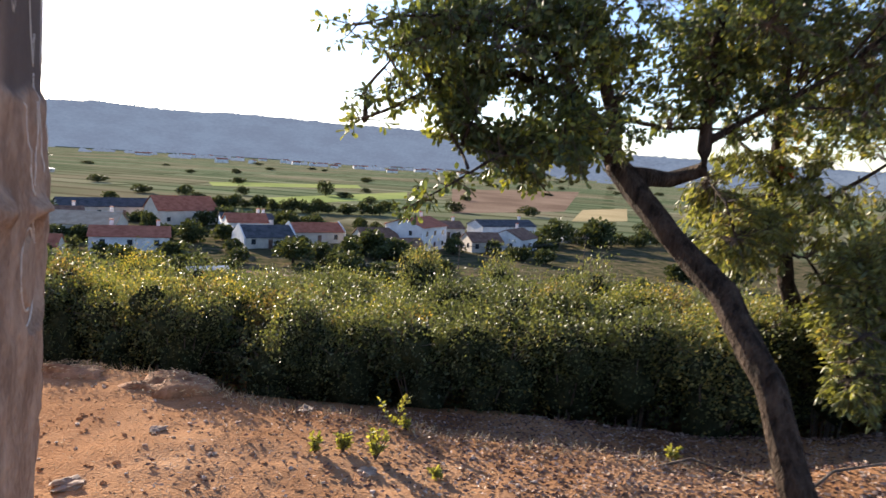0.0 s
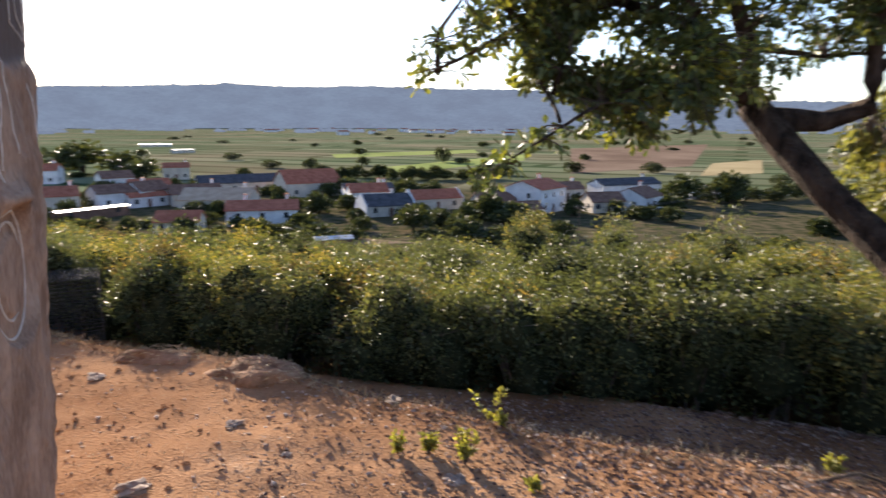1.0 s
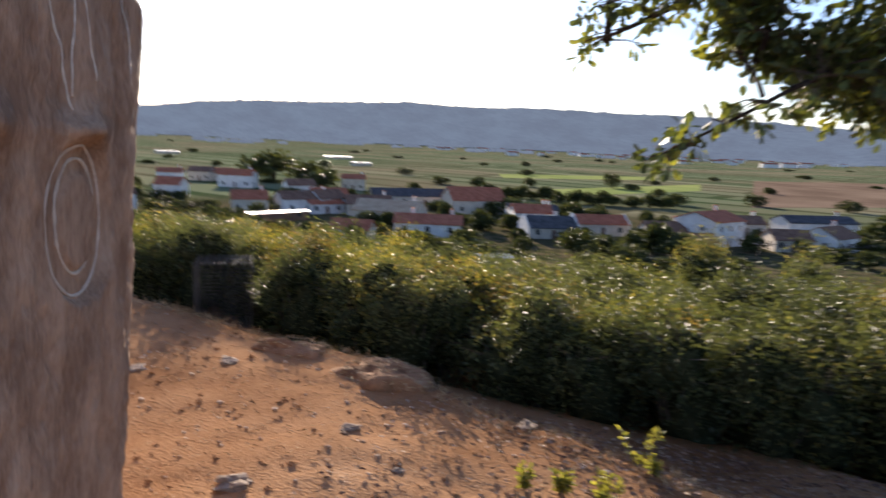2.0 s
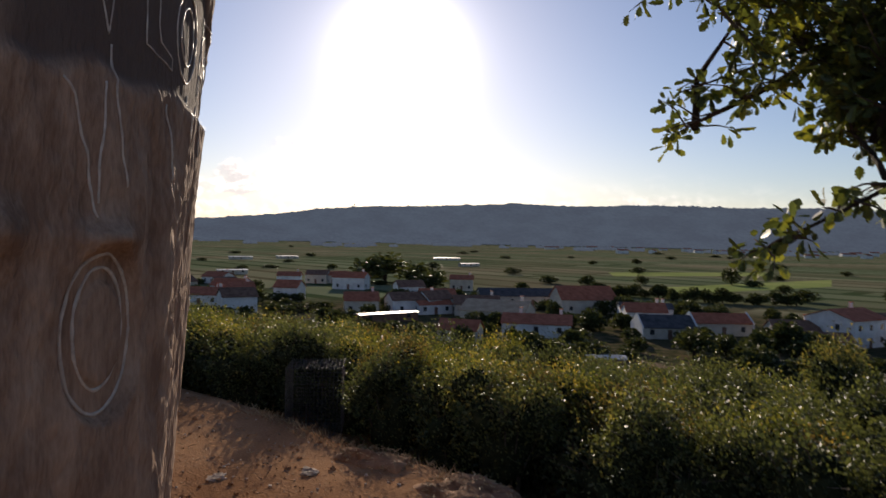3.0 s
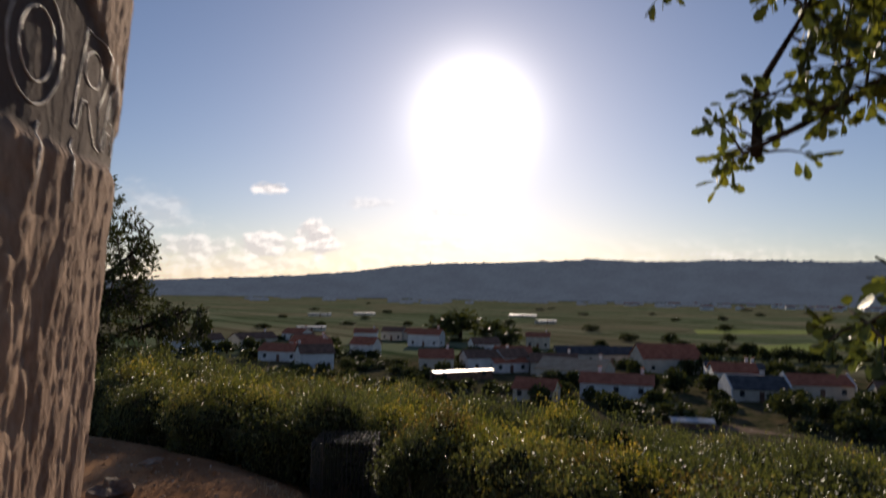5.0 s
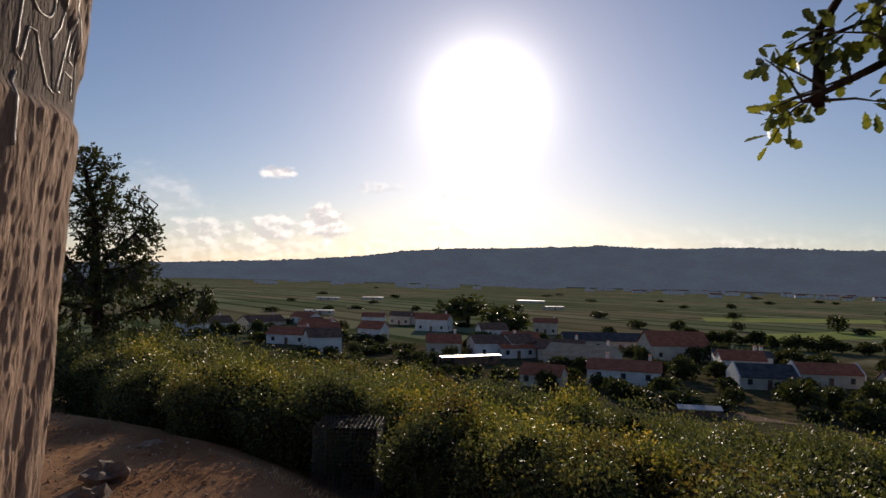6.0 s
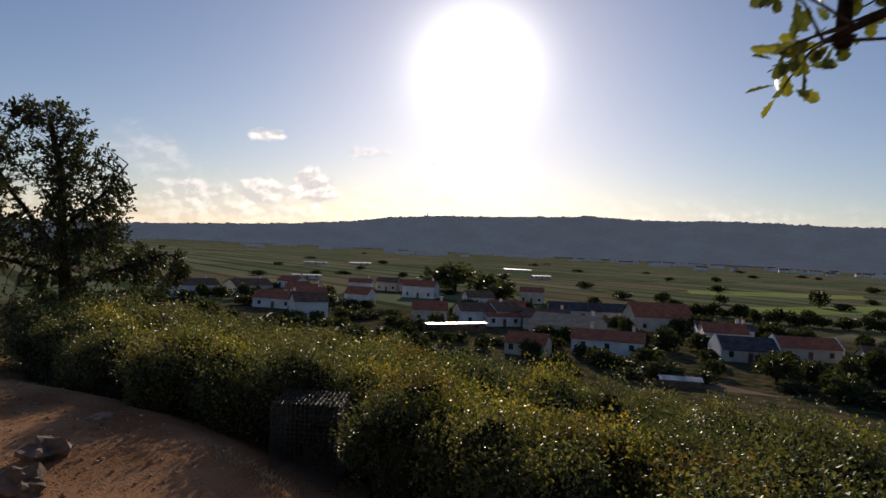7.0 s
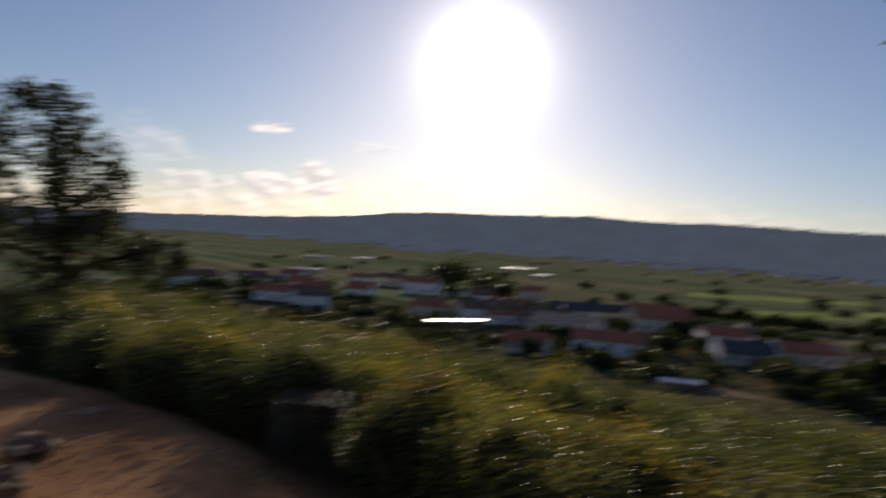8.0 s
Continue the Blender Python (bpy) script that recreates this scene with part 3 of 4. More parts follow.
def tree(name, label, limbs, crowns, n_clusters, leaf_count, size, outline, narrow, droop, leaf_mat, tips=(), twig_r=0.003, group="", shell=0.35, boughs=0):
    """boughs: how many thin bare branches; limbs: polylines with a start and end radius; crowns: ellipsoids (centre, radii, share) that hold the leaf clusters."""
    origin = limbs[0][0][0]
    root = thing(name, origin, label, "tree", group)
    o = Vector(origin)
    lines = []
    woods = Shape()
    for k, (pts, r0, r1) in enumerate(limbs):
        line = fine_line(pts)
        if k:
            line = wobble(line, 0.03, k * 3.7)
        n = len(line)
        radii = [r0 + (r1 - r0) * (i / max(1, n - 1)) ** (0.9 if k == 0 else 0.6) for i in range(n)]
        sh = Shape()
        if k == 0:
            line = fine_line(pts, 0.035)
            radii = [r0 + (r1 - r0) * i / (len(line) - 1) + 0.10 * r0 * noise.noise(line[i] * 3.0) + 0.5 * r0 * max(0.0, 1 - i * 0.035 / 0.16) ** 2 for i in range(len(line))]
            sh.furrowed([p - o for p in line], radii)
        else:
            sh.tube([p - o for p in line], radii, 14 if r0 > 0.05 else 7, 0.22)
        part("trunk" if k == 0 else "limb", sh, M_BARK, root, smooth=True)
        lines.append(line[2:] if k else line[len(line) // 2:])
    leaves, twigs = Shape(), Shape()
    total = sum(c[2] for c in crowns)
    for b in range(boughs):
        centre, rad, _ = random.choices(crowns, [c[2] for c in crowns])[0]
        u = rand_dir(-0.5, 1.0)
        p = Vector(centre) + Vector((u.x * rad[0], u.y * rad[1], u.z * rad[2])) * rnd(0.5, 0.9)
        a = nearest(lines, p + Vector((rnd(-0.3, 0.3), rnd(-0.2, 0.2), rnd(-0.5, 0.0))))
        if (p - a).length < 0.2:
            continue
        line = wobble(fine_line([a, a.lerp(p, 0.45) + Vector((rnd(-0.12, 0.12), rnd(-0.12, 0.12), rnd(-0.02, 0.14))), p], 0.08), 0.06, b * 1.9)
        sh = Shape()
        r0 = rnd(0.008, 0.016)
        sh.tube([q - o for q in line], [r0 + (0.003 - r0) * i / (len(line) - 1) for i in range(len(line))], 6, 0.2)
        part("branch", sh, M_BARK, root, smooth=True)
        lines.append(line[1:])
    for centre, rad, share in crowns:
        for _ in range(int(n_clusters * share / total)):
            u = rand_dir()
            q = rnd(shell, 1.0) ** 0.6 * (1 + 0.22 * noise.noise(u * 2.3 + Vector(centre)))
            p = Vector(centre) + Vector((u.x * rad[0], u.y * rad[1], u.z * rad[2])) * q
            if noise.noise(p * 1.9) < -0.32:
                continue
            a = nearest(lines, p)
            if (p - a).length > 0.55:
                a = a.lerp(p, 1 - 0.55 / (p - a).length)
                near = nearest(lines, a)
                if rnd(0, 1) < 0.5:
                    twigs.tube([near - o, (near.lerp(a, 0.5) + Vector((0, 0, 0.05))) - o, a - o], [twig_r * 3, twig_r * 2.4, twig_r * 1.6], 4)
            cluster(leaves, twigs, a - o, p - o, leaf_count, size, outline, droop, narrow, twig_r)
    for start, end, count in tips:
        cluster(leaves, twigs, Vector(start) - o, Vector(end) - o, count, size, outline, droop, narrow, twig_r)
    tagged(part("twig_tangle", twigs, M_TWIG, root), kind="stuff")
    tagged(part("crown", leaves, leaf_mat, root), kind="stuff")
    return root


def side_tips(line, count, reach, lo=0.3, leaf=9):
    """Short leafy side shoots along a limb."""
    pts = fine_line(line, 0.05)
    out = []
    for _ in range(count):
        a = pts[int(len(pts) * rnd(lo, 0.999))]
        d = rand_dir(-0.7, 0.6)
        out.append((a, a + d * rnd(0.4, 1.0) * reach, leaf))
    return out


OAK_TRUNK = [(1.92, 3.02, -0.02), (1.84, 3.06, 0.2), (1.75, 3.3, 0.66), (1.60, 3.65, 1.08), (1.437, 3.85, 1.276), (1.223, 4.08, 1.558), (1.05, 4.24, 1.80)]
OAK_LEFT = [(1.05, 4.24, 1.80), (0.8, 4.15, 2.15), (0.35, 3.95, 2.3), (-0.05, 3.8, 2.22), (-0.32, 3.73, 2.07), (-0.56, 3.69, 1.95)]
OAK_LEFT_B = [(0.1, 3.85, 2.28), (-0.2, 3.78, 2.2), (-0.6, 3.70, 2.09)]
OAK_HIGH = [(0.8, 4.15, 2.15), (0.5, 3.9, 2.5), (0.05, 3.6, 2.55), (-0.35, 3.4, 2.47), (-0.6, 3.3, 2.38)]
OAK_MID = [(0.05, 3.6, 2.5), (-0.15, 3.5, 2.42), (-0.42, 3.45, 2.30)]
OAK_LOW = [(0.9, 4.2, 2.02), (0.5, 3.85, 1.95), (0.15, 3.45, 1.75), (-0.05, 3.3, 1.62), (-0.22, 3.2, 1.51)]
oak_tips = []
for line, c, reach, lo in ((OAK_LEFT, 60, 0.20, 0.45), (OAK_LEFT_B, 10, 0.08, 0.4), (OAK_HIGH, 62, 0.20, 0.35), (OAK_MID, 12, 0.10, 0.3), (OAK_LOW, 40, 0.13, 0.35)):
    oak_tips += side_tips(line, c, reach, lo)
for e in ((-0.62, 3.67, 1.94), (-0.6, 3.70, 2.09), (-0.6, 3.3, 2.38), (-0.42, 3.45, 2.30), (-0.22, 3.2, 1.51)):
    oak_tips.append((Vector(e) + Vector((0.1, 0.02, 0.03)), Vector(e), 8))
tree(
    "oak_tree", "leaning oak tree with rough dark bark and lobed green leaves", [
        (OAK_TRUNK, 0.088, 0.076), (OAK_LEFT, 0.06, 0.006), (OAK_LEFT_B, 0.012, 0.003), (OAK_HIGH, 0.035, 0.004), (OAK_MID, 0.010, 0.003), (OAK_LOW, 0.03, 0.004),
        ([(1.12, 4.2, 1.72), (1.437, 4.25, 1.72), (1.634, 4.2, 1.80), (1.613, 4.2, 2.16), (1.555, 4.1, 2.5), (1.6, 4.0, 3.1)], 0.07, 0.02),
        ([(1.05, 4.24, 1.80), (1.065, 4.28, 2.04), (0.944, 4.25, 2.30), (0.78, 4.2, 2.6), (0.7, 4.1, 3.2)], 0.065, 0.02),
        ([(1.6, 4.2, 1.95), (2.0, 4.3, 2.2), (2.5, 4.3, 2.5), (2.9, 4.2, 2.9)], 0.03, 0.008),
        ([(1.07, 4.27, 2.1), (1.4, 4.3, 2.05), (1.9, 4.4, 2.1)], 0.02, 0.006),
    ],
    [((1.15, 4.2, 2.85), (1.2, 0.8, 0.66), 4.2), ((0.3, 3.9, 2.45), (0.68, 0.5, 0.42), 4.2), ((0.42, 3.8, 1.98), (0.5, 0.35, 0.24), 2.0), ((2.4, 4.3, 2.8), (1.0, 0.8, 0.8), 4.4), ((-0.05, 3.65, 2.35), (0.42, 0.3, 0.34), 1.2), ((0.12, 3.72, 1.97), (0.3, 0.25, 0.17), 0.9), ((1.9, 4.3, 2.3), (0.5, 0.3, 0.35), 0.6), ((1.4, 4.25, 2.4), (0.45, 0.3, 0.42), 1.0), ((2.0, 4.4, 2.65), (0.8, 0.5, 0.5), 1.6), ((0.72, 3.9, 1.98), (0.42, 0.35, 0.2), 0.9), ((0.5, 3.75, 1.76), (0.38, 0.3, 0.18), 0.7), ((2.3, 4.4, 2.35), (0.8, 0.4, 0.4), 1.6)],
    3150, 12, 0.052, LOBED, 0.55, 0.25, M_OAK, oak_tips, boughs=44)

tree(
    "slender_tree", "slender tree with narrow hanging olive-green leaves behind the oak", [
        ([(3.2, 5.35, 0.0), (3.05, 5.4, 0.5), (2.88, 5.4, 0.92), (2.84, 5.5, 1.39), (2.72, 5.5, 1.86), (2.66, 5.4, 2.5), (2.7, 5.4, 3.3)], 0.085, 0.03),
        ([(2.84, 5.5, 1.4), (3.2, 5.3, 1.7), (3.7, 5.2, 2.1)], 0.035, 0.008),
        ([(2.72, 5.5, 1.86), (2.35, 5.4, 2.05), (2.0, 5.3, 2.1)], 0.03, 0.006),
        ([(2.68, 5.4, 2.3), (3.2, 5.3, 2.8), (3.7, 5.2, 3.2)], 0.03, 0.008),
        ([(3.0, 5.4, 0.6), (3.4, 5.2, 1.0), (3.9, 5.0, 1.2)], 0.03, 0.008),
        ([(2.98, 5.4, 0.7), (2.95, 4.9, 1.05), (2.9, 4.4, 1.15), (2.78, 4.1, 0.8)], 0.025, 0.006),
    ],
    [((3.5, 5.2, 1.9), (0.95, 0.7, 1.0), 3.0), ((2.45, 5.4, 1.55), (0.55, 0.4, 0.55), 1.2), ((3.1, 5.2, 2.8), (1.4, 0.7, 0.75), 2.6), ((3.75, 4.7, 0.9), (0.75, 0.45, 0.6), 2.0), ((3.3, 4.5, 0.55), (0.5, 0.3, 0.35), 0.8), ((2.95, 4.4, 0.95), (0.42, 0.35, 0.6), 1.5), ((2.75, 4.05, 0.5), (0.3, 0.25, 0.3), 0.5), ((2.3, 4.95, 1.25), (0.35, 0.3, 0.4), 0.8)],
    3500, 14, 0.064, LANCE, 0.36, 0.8, M_OLIVE, boughs=26)

dark_oak = tree(
    "dark_oak_tree", "dark spreading oak at the edge of the dirt terrace", [
        ([(-12.75, 7.2, -1.3), (-12.8, 7.15, 0.2), (-12.85, 7.05, 1.4), (-12.8, 7.0, 2.4), (-12.9, 6.8, 3.3)], 0.14, 0.04),
        ([(-12.8, 7.1, 0.9), (-13.4, 6.5, 2.0), (-13.7, 6.0, 3.0)], 0.07, 0.02),
        ([(-12.85, 7.05, 1.5), (-12.5, 7.6, 2.2), (-12.35, 7.9, 2.7)], 0.05, 0.012),
        ([(-12.8, 7.1, 0.5), (-12.3, 8.0, 0.9), (-12.0, 8.5, 1.15)], 0.06, 0.015),
        ([(-12.8, 7.1, 0.7), (-13.1, 6.2, 1.0), (-13.4, 5.4, 1.4)], 0.06, 0.015),
    ],
    [((-13.0, 6.75, 2.9), (0.85, 1.05, 0.9), 2.4), ((-12.7, 7.4, 2.1), (0.75, 0.85, 0.8), 1.5), ((-12.6, 7.4, 0.9), (0.95, 1.2, 0.8), 2.4), ((-12.1, 8.4, 0.85), (0.55, 0.7, 0.45), 0.9), ((-13.3, 5.6, 1.6), (1.0, 1.0, 1.3), 2.0), ((-12.9, 6.6, -0.3), (1.0, 1.5, 0.7), 2.0), ((-12.8, 7.0, 1.5), (0.9, 1.2, 0.6), 1.6)],
    2200, 13, 0.075, OVAL, 0.5, 0.2, M_DARKLEAF, twig_r=0.006, boughs=30)
dark_oak.location += Vector((0.12, 0.25, 0.05))


# ---- bushes ----
def shrub_mesh(seed, n_leaves, size):
    """A bush about a metre across: leafy shoots that bunch into several heads, on stems that reach deep."""
    random.seed(seed)
    leaves, stems = Shape(), Shape()
    heads = []
    for _ in range(9):
        u = rand_dir(0.0, 1.0)
        heads.append((Vector((u.x * 0.30, u.y * 0.30, 0.42 + u.z * 0.30)), rnd(0.16, 0.25)))
    heads.append((Vector((0, 0, 0.45)), 0.3))
    for c, r in heads:
        stems.tube([(c.x * 0.2, c.y * 0.2, -1.3), (c.x * 0.4, c.y * 0.4, 0.0), c], [0.014, 0.010, 0.005], 4)
        for _ in range(5):
            u = rand_dir(0.0, 1.0)
            stems.tube([c, c + u * r * 1.15], [0.004, 0.002], 3)
    # dark lumps added in place of dense inner leaves; block sun, darken gaps
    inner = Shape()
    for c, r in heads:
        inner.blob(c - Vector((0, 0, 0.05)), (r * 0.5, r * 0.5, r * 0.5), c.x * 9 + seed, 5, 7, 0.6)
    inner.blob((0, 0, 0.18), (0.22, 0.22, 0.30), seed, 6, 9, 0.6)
    for _ in range(n_leaves):
        c, r = random.choice(heads)
        u = rand_dir(-0.9, 1.0)
        p = c + u * r * rnd(0.4, 1.0) ** 0.5
        if rnd(0, 1) < 0.10:
            p = c + (u + Vector((0, 0, 0.9))).normalized() * r * rnd(1.0, 1.6)
        d = (u * 0.5 + rand_dir() + Vector((0, 0, 0.3))).normalized()
        s = size * rnd(0.6, 1.25)
        blade(leaves, p, d, s, s * 0.62, KITE)
    for _ in range(n_leaves // 4):
        u = rand_dir(-0.05, 0.05)
        p = Vector((u.x * rnd(0.26, 0.44), u.y * rnd(0.26, 0.44), rnd(-0.12, 0.45)))
        d = (u * 0.7 + rand_dir()).normalized()
        s = size * rnd(0.6, 1.2)
        blade(leaves, p, d, s, s * 0.62, KITE)
    return leaves, stems, inner


def hedge_top(x, y, s):
    """Height of the bushes' tops, s metres behind the front of the hedge."""
    z = float(np.interp(s, (0.0, 0.35, 0.9, 1.5, 3.5, 6.5), (0.42, 0.54, 0.56, 0.44, 0.10, -0.40)))
    z += float(np.interp(x, (-9, -5, -3, -1.5, 0.5, 2.0, 3.5), (0.02, -0.06, -0.07, -0.01, 0.06, 0.16, 0.3)))
    return z + 0.15 * noise.noise((x * 0.75, y * 0.75, 0)) + 0.13 * noise.noise((x * 1.9, y * 1.9, 4))


def build_hedge():
    kinds = []
    for k in range(7):
        leaves, stems, inner = shrub_mesh(40 + k, 3500, 0.032)
        kinds.append((leaves.mesh("foliage", M_RUST if k == 5 else M_YELLOW if k == 6 else M_SHRUB), stems.mesh("woody_stem", M_TWIG), inner.mesh("inner_foliage", M_SHADE_CORE, True)))
    words = {5: "dense shrub with rusty and yellow leaves on the terrace edge", 6: "leafy shrub with yellow-green young leaves on the terrace edge"}
    random.seed(7)

    def shrub(px, py, top, w, k, stretch=1.0):
        root = thing("shrub", (px, py, top - 0.92 * w * stretch), words.get(k, "dense evergreen shrub with small leathery leaves on the terrace edge"), "shrub", "shrubs along the terrace edge", rnd(0, 360))
        root.scale = (w, w, w * stretch)
        part("woody_stem", kinds[k][1], None, root)
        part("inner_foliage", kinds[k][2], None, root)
        part("foliage", kinds[k][0], None, root)

    x = -11.5
    made = column = 0
    while x < 5.0:
        s = 0.42
        while s < 6.9:
            px, ps = x + rnd(-0.17, 0.17), s + rnd(-0.14, 0.14)
            py = foot_line(px) + ps
            back = ps > 1.9
            if not (math.hypot(px + 4.35, py - 5.8) < 0.48 or back and column % 2):
                tone = noise.noise((px * 0.45 + 3, py * 0.6, 1.7)) + (0.16 if -1.2 < px < 2.2 and 0.8 < ps < 3.5 else 0.0)
                k = made % 5
                if ps > 0.7 and tone > 0.05 and rnd(0, 1) < 0.6:
                    k = 5 if rnd(0, 1) < 0.45 else 6
                shrub(px, py, hedge_top(px, py, ps) + rnd(-0.12, 0.12), rnd(1.15, 1.5) if back else rnd(0.85, 1.15), k)
                made += 1
            s += 0.46 + (0.09 if back else 0.035) * s
        x += 0.47
        column += 1
    # taller bushes that stand out of the slope behind
    for px, py, top, w, stretch in ((-0.26, 8.7, 0.66, 0.8, 1.6), (-4.3, 9.5, 0.28, 0.9, 1.5), (-3.3, 9.1, 0.30, 0.9, 1.4), (-1.4, 8.8, 0.30, 0.8, 1.4), (0.9, 8.5, 0.68, 0.9, 1.6), (1.9, 8.2, 0.75, 1.0, 1.5), (-7.2, 9.4, 0.05, 1.0, 1.3), (-9.0, 7.8, 0.45, 1.1, 1.3), (-8.2, 7.4, 0.50, 1.0, 1.2)):
        shrub(px, py, top, w, random.choice((0, 1, 2, 6)), stretch)


build_hedge()


def scrub_slope():
    """Scrub that covers the slope below the bushes."""
    random.seed(21)
    g = Shape()
    for _ in range(2300):
        a, d = radians(rnd(-82, 32)), rnd(11, 88) ** 1.0
        x, y = d * math.sin(a), 3 + d * math.cos(a)
        if y < foot_line(x) + 6:
            continue
        z = ground_z(x, y)
        if z < -19.5 or noise.noise((x * 0.06, y * 0.06, 4)) < -0.12:
            continue
        h = rnd(0.5, 1.3)
        for _ in range(26):
            u = rand_dir(-0.1, 1)
            p = Vector((x + u.x * h * 0.8, y + u.y * h * 0.8, z + abs(u.z) * h))
            blade(g, p, rand_dir(-0.2, 1), rnd(0.16, 0.34), 0.14, OVAL)
    tagged(part("slope_scrub", g, M_SHRUB), "low green scrub covering the slope", "scrub", kind="stuff")


scrub_slope()


# ---- village ----
def house(x, y, heading, length, width, wall_h, roof_h, wall, roof, base=-20.0, chimneys=1, label="", windows=3, floors=1, parapet=False, name="house"):
    words = label or "village house with plain rendered walls and a tiled roof"
    root = thing(name, (x, y, base - 0.3), words, "house", "village houses", heading)
    L2, W2, H = length / 2, width / 2, wall_h + 0.3
    s = Shape()
    s.add([(-L2, -W2, 0), (L2, -W2, 0), (L2, W2, 0), (-L2, W2, 0), (-L2, -W2, H), (L2, -W2, H), (L2, W2, H), (-L2, W2, H), (-L2, 0, H + roof_h - 0.05), (L2, 0, H + roof_h - 0.05)],
          [(0, 1, 5, 4), (2, 3, 7, 6), (1, 2, 6, 9, 5), (3, 0, 4, 8, 7)])
    part("wall", s, wall, root)
    for side in (-1, 1):
        r = Shape()
        o, t = 0.35, 0.16
        e, rz = W2 + o, H - o * roof_h / W2
        lx = L2 + (0.0 if parapet else 0.3)
        pts = [(-lx, side * e, rz), (lx, side * e, rz), (lx, 0, H + roof_h), (-lx, 0, H + roof_h)]
        r.add(pts + [(a, b, c + t) for a, b, c in pts], [(0, 1, 2, 3), (4, 7, 6, 5), (0, 4, 5, 1), (1, 5, 6, 2), (2, 6, 7, 3), (3, 7, 4, 0)])
        part("roof", r, roof, root)
    if parapet:
        for sx in (-1, 1):
            g = Shape()
            x0, x1 = sx * L2, sx * (L2 + 0.3)
            prof = [(-W2 - 0.3, 0), (W2 + 0.3, 0), (W2 + 0.3, H + 0.1), (0, H + roof_h + 0.45), (-W2 - 0.3, H + 0.1)]
            g.add([(x0, a, b) for a, b in prof] + [(x1, a, b) for a, b in prof], [(0, 1, 2, 3, 4), (9, 8, 7, 6, 5)] + [(i, i + 5, (i + 1) % 5 + 5, (i + 1) % 5) for i in range(5)])
            part("gable", g, M_WHITE, root)
    for c in range(chimneys):
        ch = Shape()
        cx = L2 * (0.7 - 1.2 * c)
        ch.box((cx, W2 * 0.25, H + roof_h + 0.2), (0.7, 0.6, 1.9))
        stack = part("chimney", ch, M_WHITE, root)
        cap = Shape()
        cap.box((cx, W2 * 0.25, H + roof_h + 1.225), (0.9, 0.8, 0.15))
        part("chimney_cap", cap, M_TILE, stack)
    for fl in range(floors):
        zc = 1.9 + 2.8 * fl
        for i in range(windows):
            wx = -L2 + length * (i + 0.5) / windows
            door = fl == 0 and i == windows // 2
            wi = Shape()
            wi.box((wx, -W2 - 0.02, 1.35 if door else zc), (1.0, 0.1, 2.1 if door else 1.2))
            part("door" if door else "window", wi, M_BROWN if door else M_GLASS, root)
        for sx in (-1, 1) if windows else ():
            wi = Shape()
            wi.box((sx * (L2 + 0.02), -W2 * 0.35, zc), (0.1, 0.9, 1.2))
            part("window", wi, M_GLASS, root)
    return root


house(-31.8, 173.5, 34, 13.5, 7.5, 3.0, 1.9, M_CREAM, M_TILE, parapet=True, label="long low house with red tiled roof and white gables", chimneys=0)
house(-5.5, 174, 62, 12.5, 11, 6.0, 1.9, M_WHITE, M_TILE, floors=2, label="two-storey white house with red tiled roof")
house(20, 211, 33, 21, 8, 4.2, 1.6, M_WHITE, M_SLATE, label="long white house with dark roof", windows=5)
house(21, 184, 60, 11, 9, 3.4, 2.2, M_WHITE, M_BROWN, label="white gabled house with brown tiled roof")
house(11.5, 176, 25, 9, 7, 2.8, 2.0, M_CREAM, M_BROWN, label="low cream house with brown roof", chimneys=0)
house(-64, 141, 22, 15, 10, 5.6, 1.6, M_WHITE, M_TILE, base=-22.2, floors=2, chimneys=2, label="two-storey white house with red hipped roof")
house(-84, 160, 12, 17, 13, 3.2, 2.4, M_CREAM, M_TAN, label="wide cream house with pale tan roof", chimneys=1)
house(-97, 171, 35, 13, 9, 3.2, 2.2, M_CREAM, M_BROWN, label="cream house with brown roof")
house(-101, 207, 40, 28, 10, 3.2, 2.2, M_CREAM, M_SLATE, chimneys=0, label="long barn with a dark roof", windows=4)
house(-76, 200, 40, 17, 13, 4.2, 3.6, M_CREAM, M_TILE, chimneys=0, label="large barn with a broad red tiled roof")
house(-50.5, 177, 28, 10, 8, 4.0, 1.9, M_WHITE, M_TILE, label="white house with red tiled roof")
house(-54, 190, 25, 14, 7, 3.6, 1.2, M_WHITE, M_SLATE, label="long white house with dark roof", chimneys=1)
house(-41, 160, 33, 12, 9, 2.6, 2.3, M_CREAM, M_SLATE, parapet=True, chimneys=0, label="low house with dark roof and white gable")
house(-15.5, 169, 27, 9.5, 7.5, 2.8, 2.2, M_CREAM, M_BROWN, label="small house with brown tiled roof")
house(-7.0, 160, 30, 6, 5, 2.4, 1.5, M_WHITE, M_BROWN, chimneys=0, windows=2, label="small white outbuilding with brown roof")
house(-113, 163, 55, 16, 8, 4.0, 1.9, M_WHITE, M_BROWN, label="white house with brown roof", floors=1)
house(-105.5, 140, 68, 17, 2.8, 2.2, 0.2, M_BROWN, M_METAL, chimneys=0, label="long shed with a bright metal roof", name="shed")
house(-74.5, 125, 15, 8.5, 6, 2.6, 1.8, M_CREAM, M_TILE, label="small house with red tiled roof", chimneys=0)
house(-40, 117.5, 30, 6.5, 3.0, 1.1, 0.35, M_BROWN, M_METAL, chimneys=0, windows=0, label="small shed with pale sheet roof", name="shed")
house(-222, 135, 80, 19, 9, 4.2, 2.0, M_WHITE, M_BROWN, label="white house among trees with brown roof")
house(-222, 160, 85, 16, 9, 3.8, 2.0, M_CREAM, M_BROWN, label="cream house with brown roof")
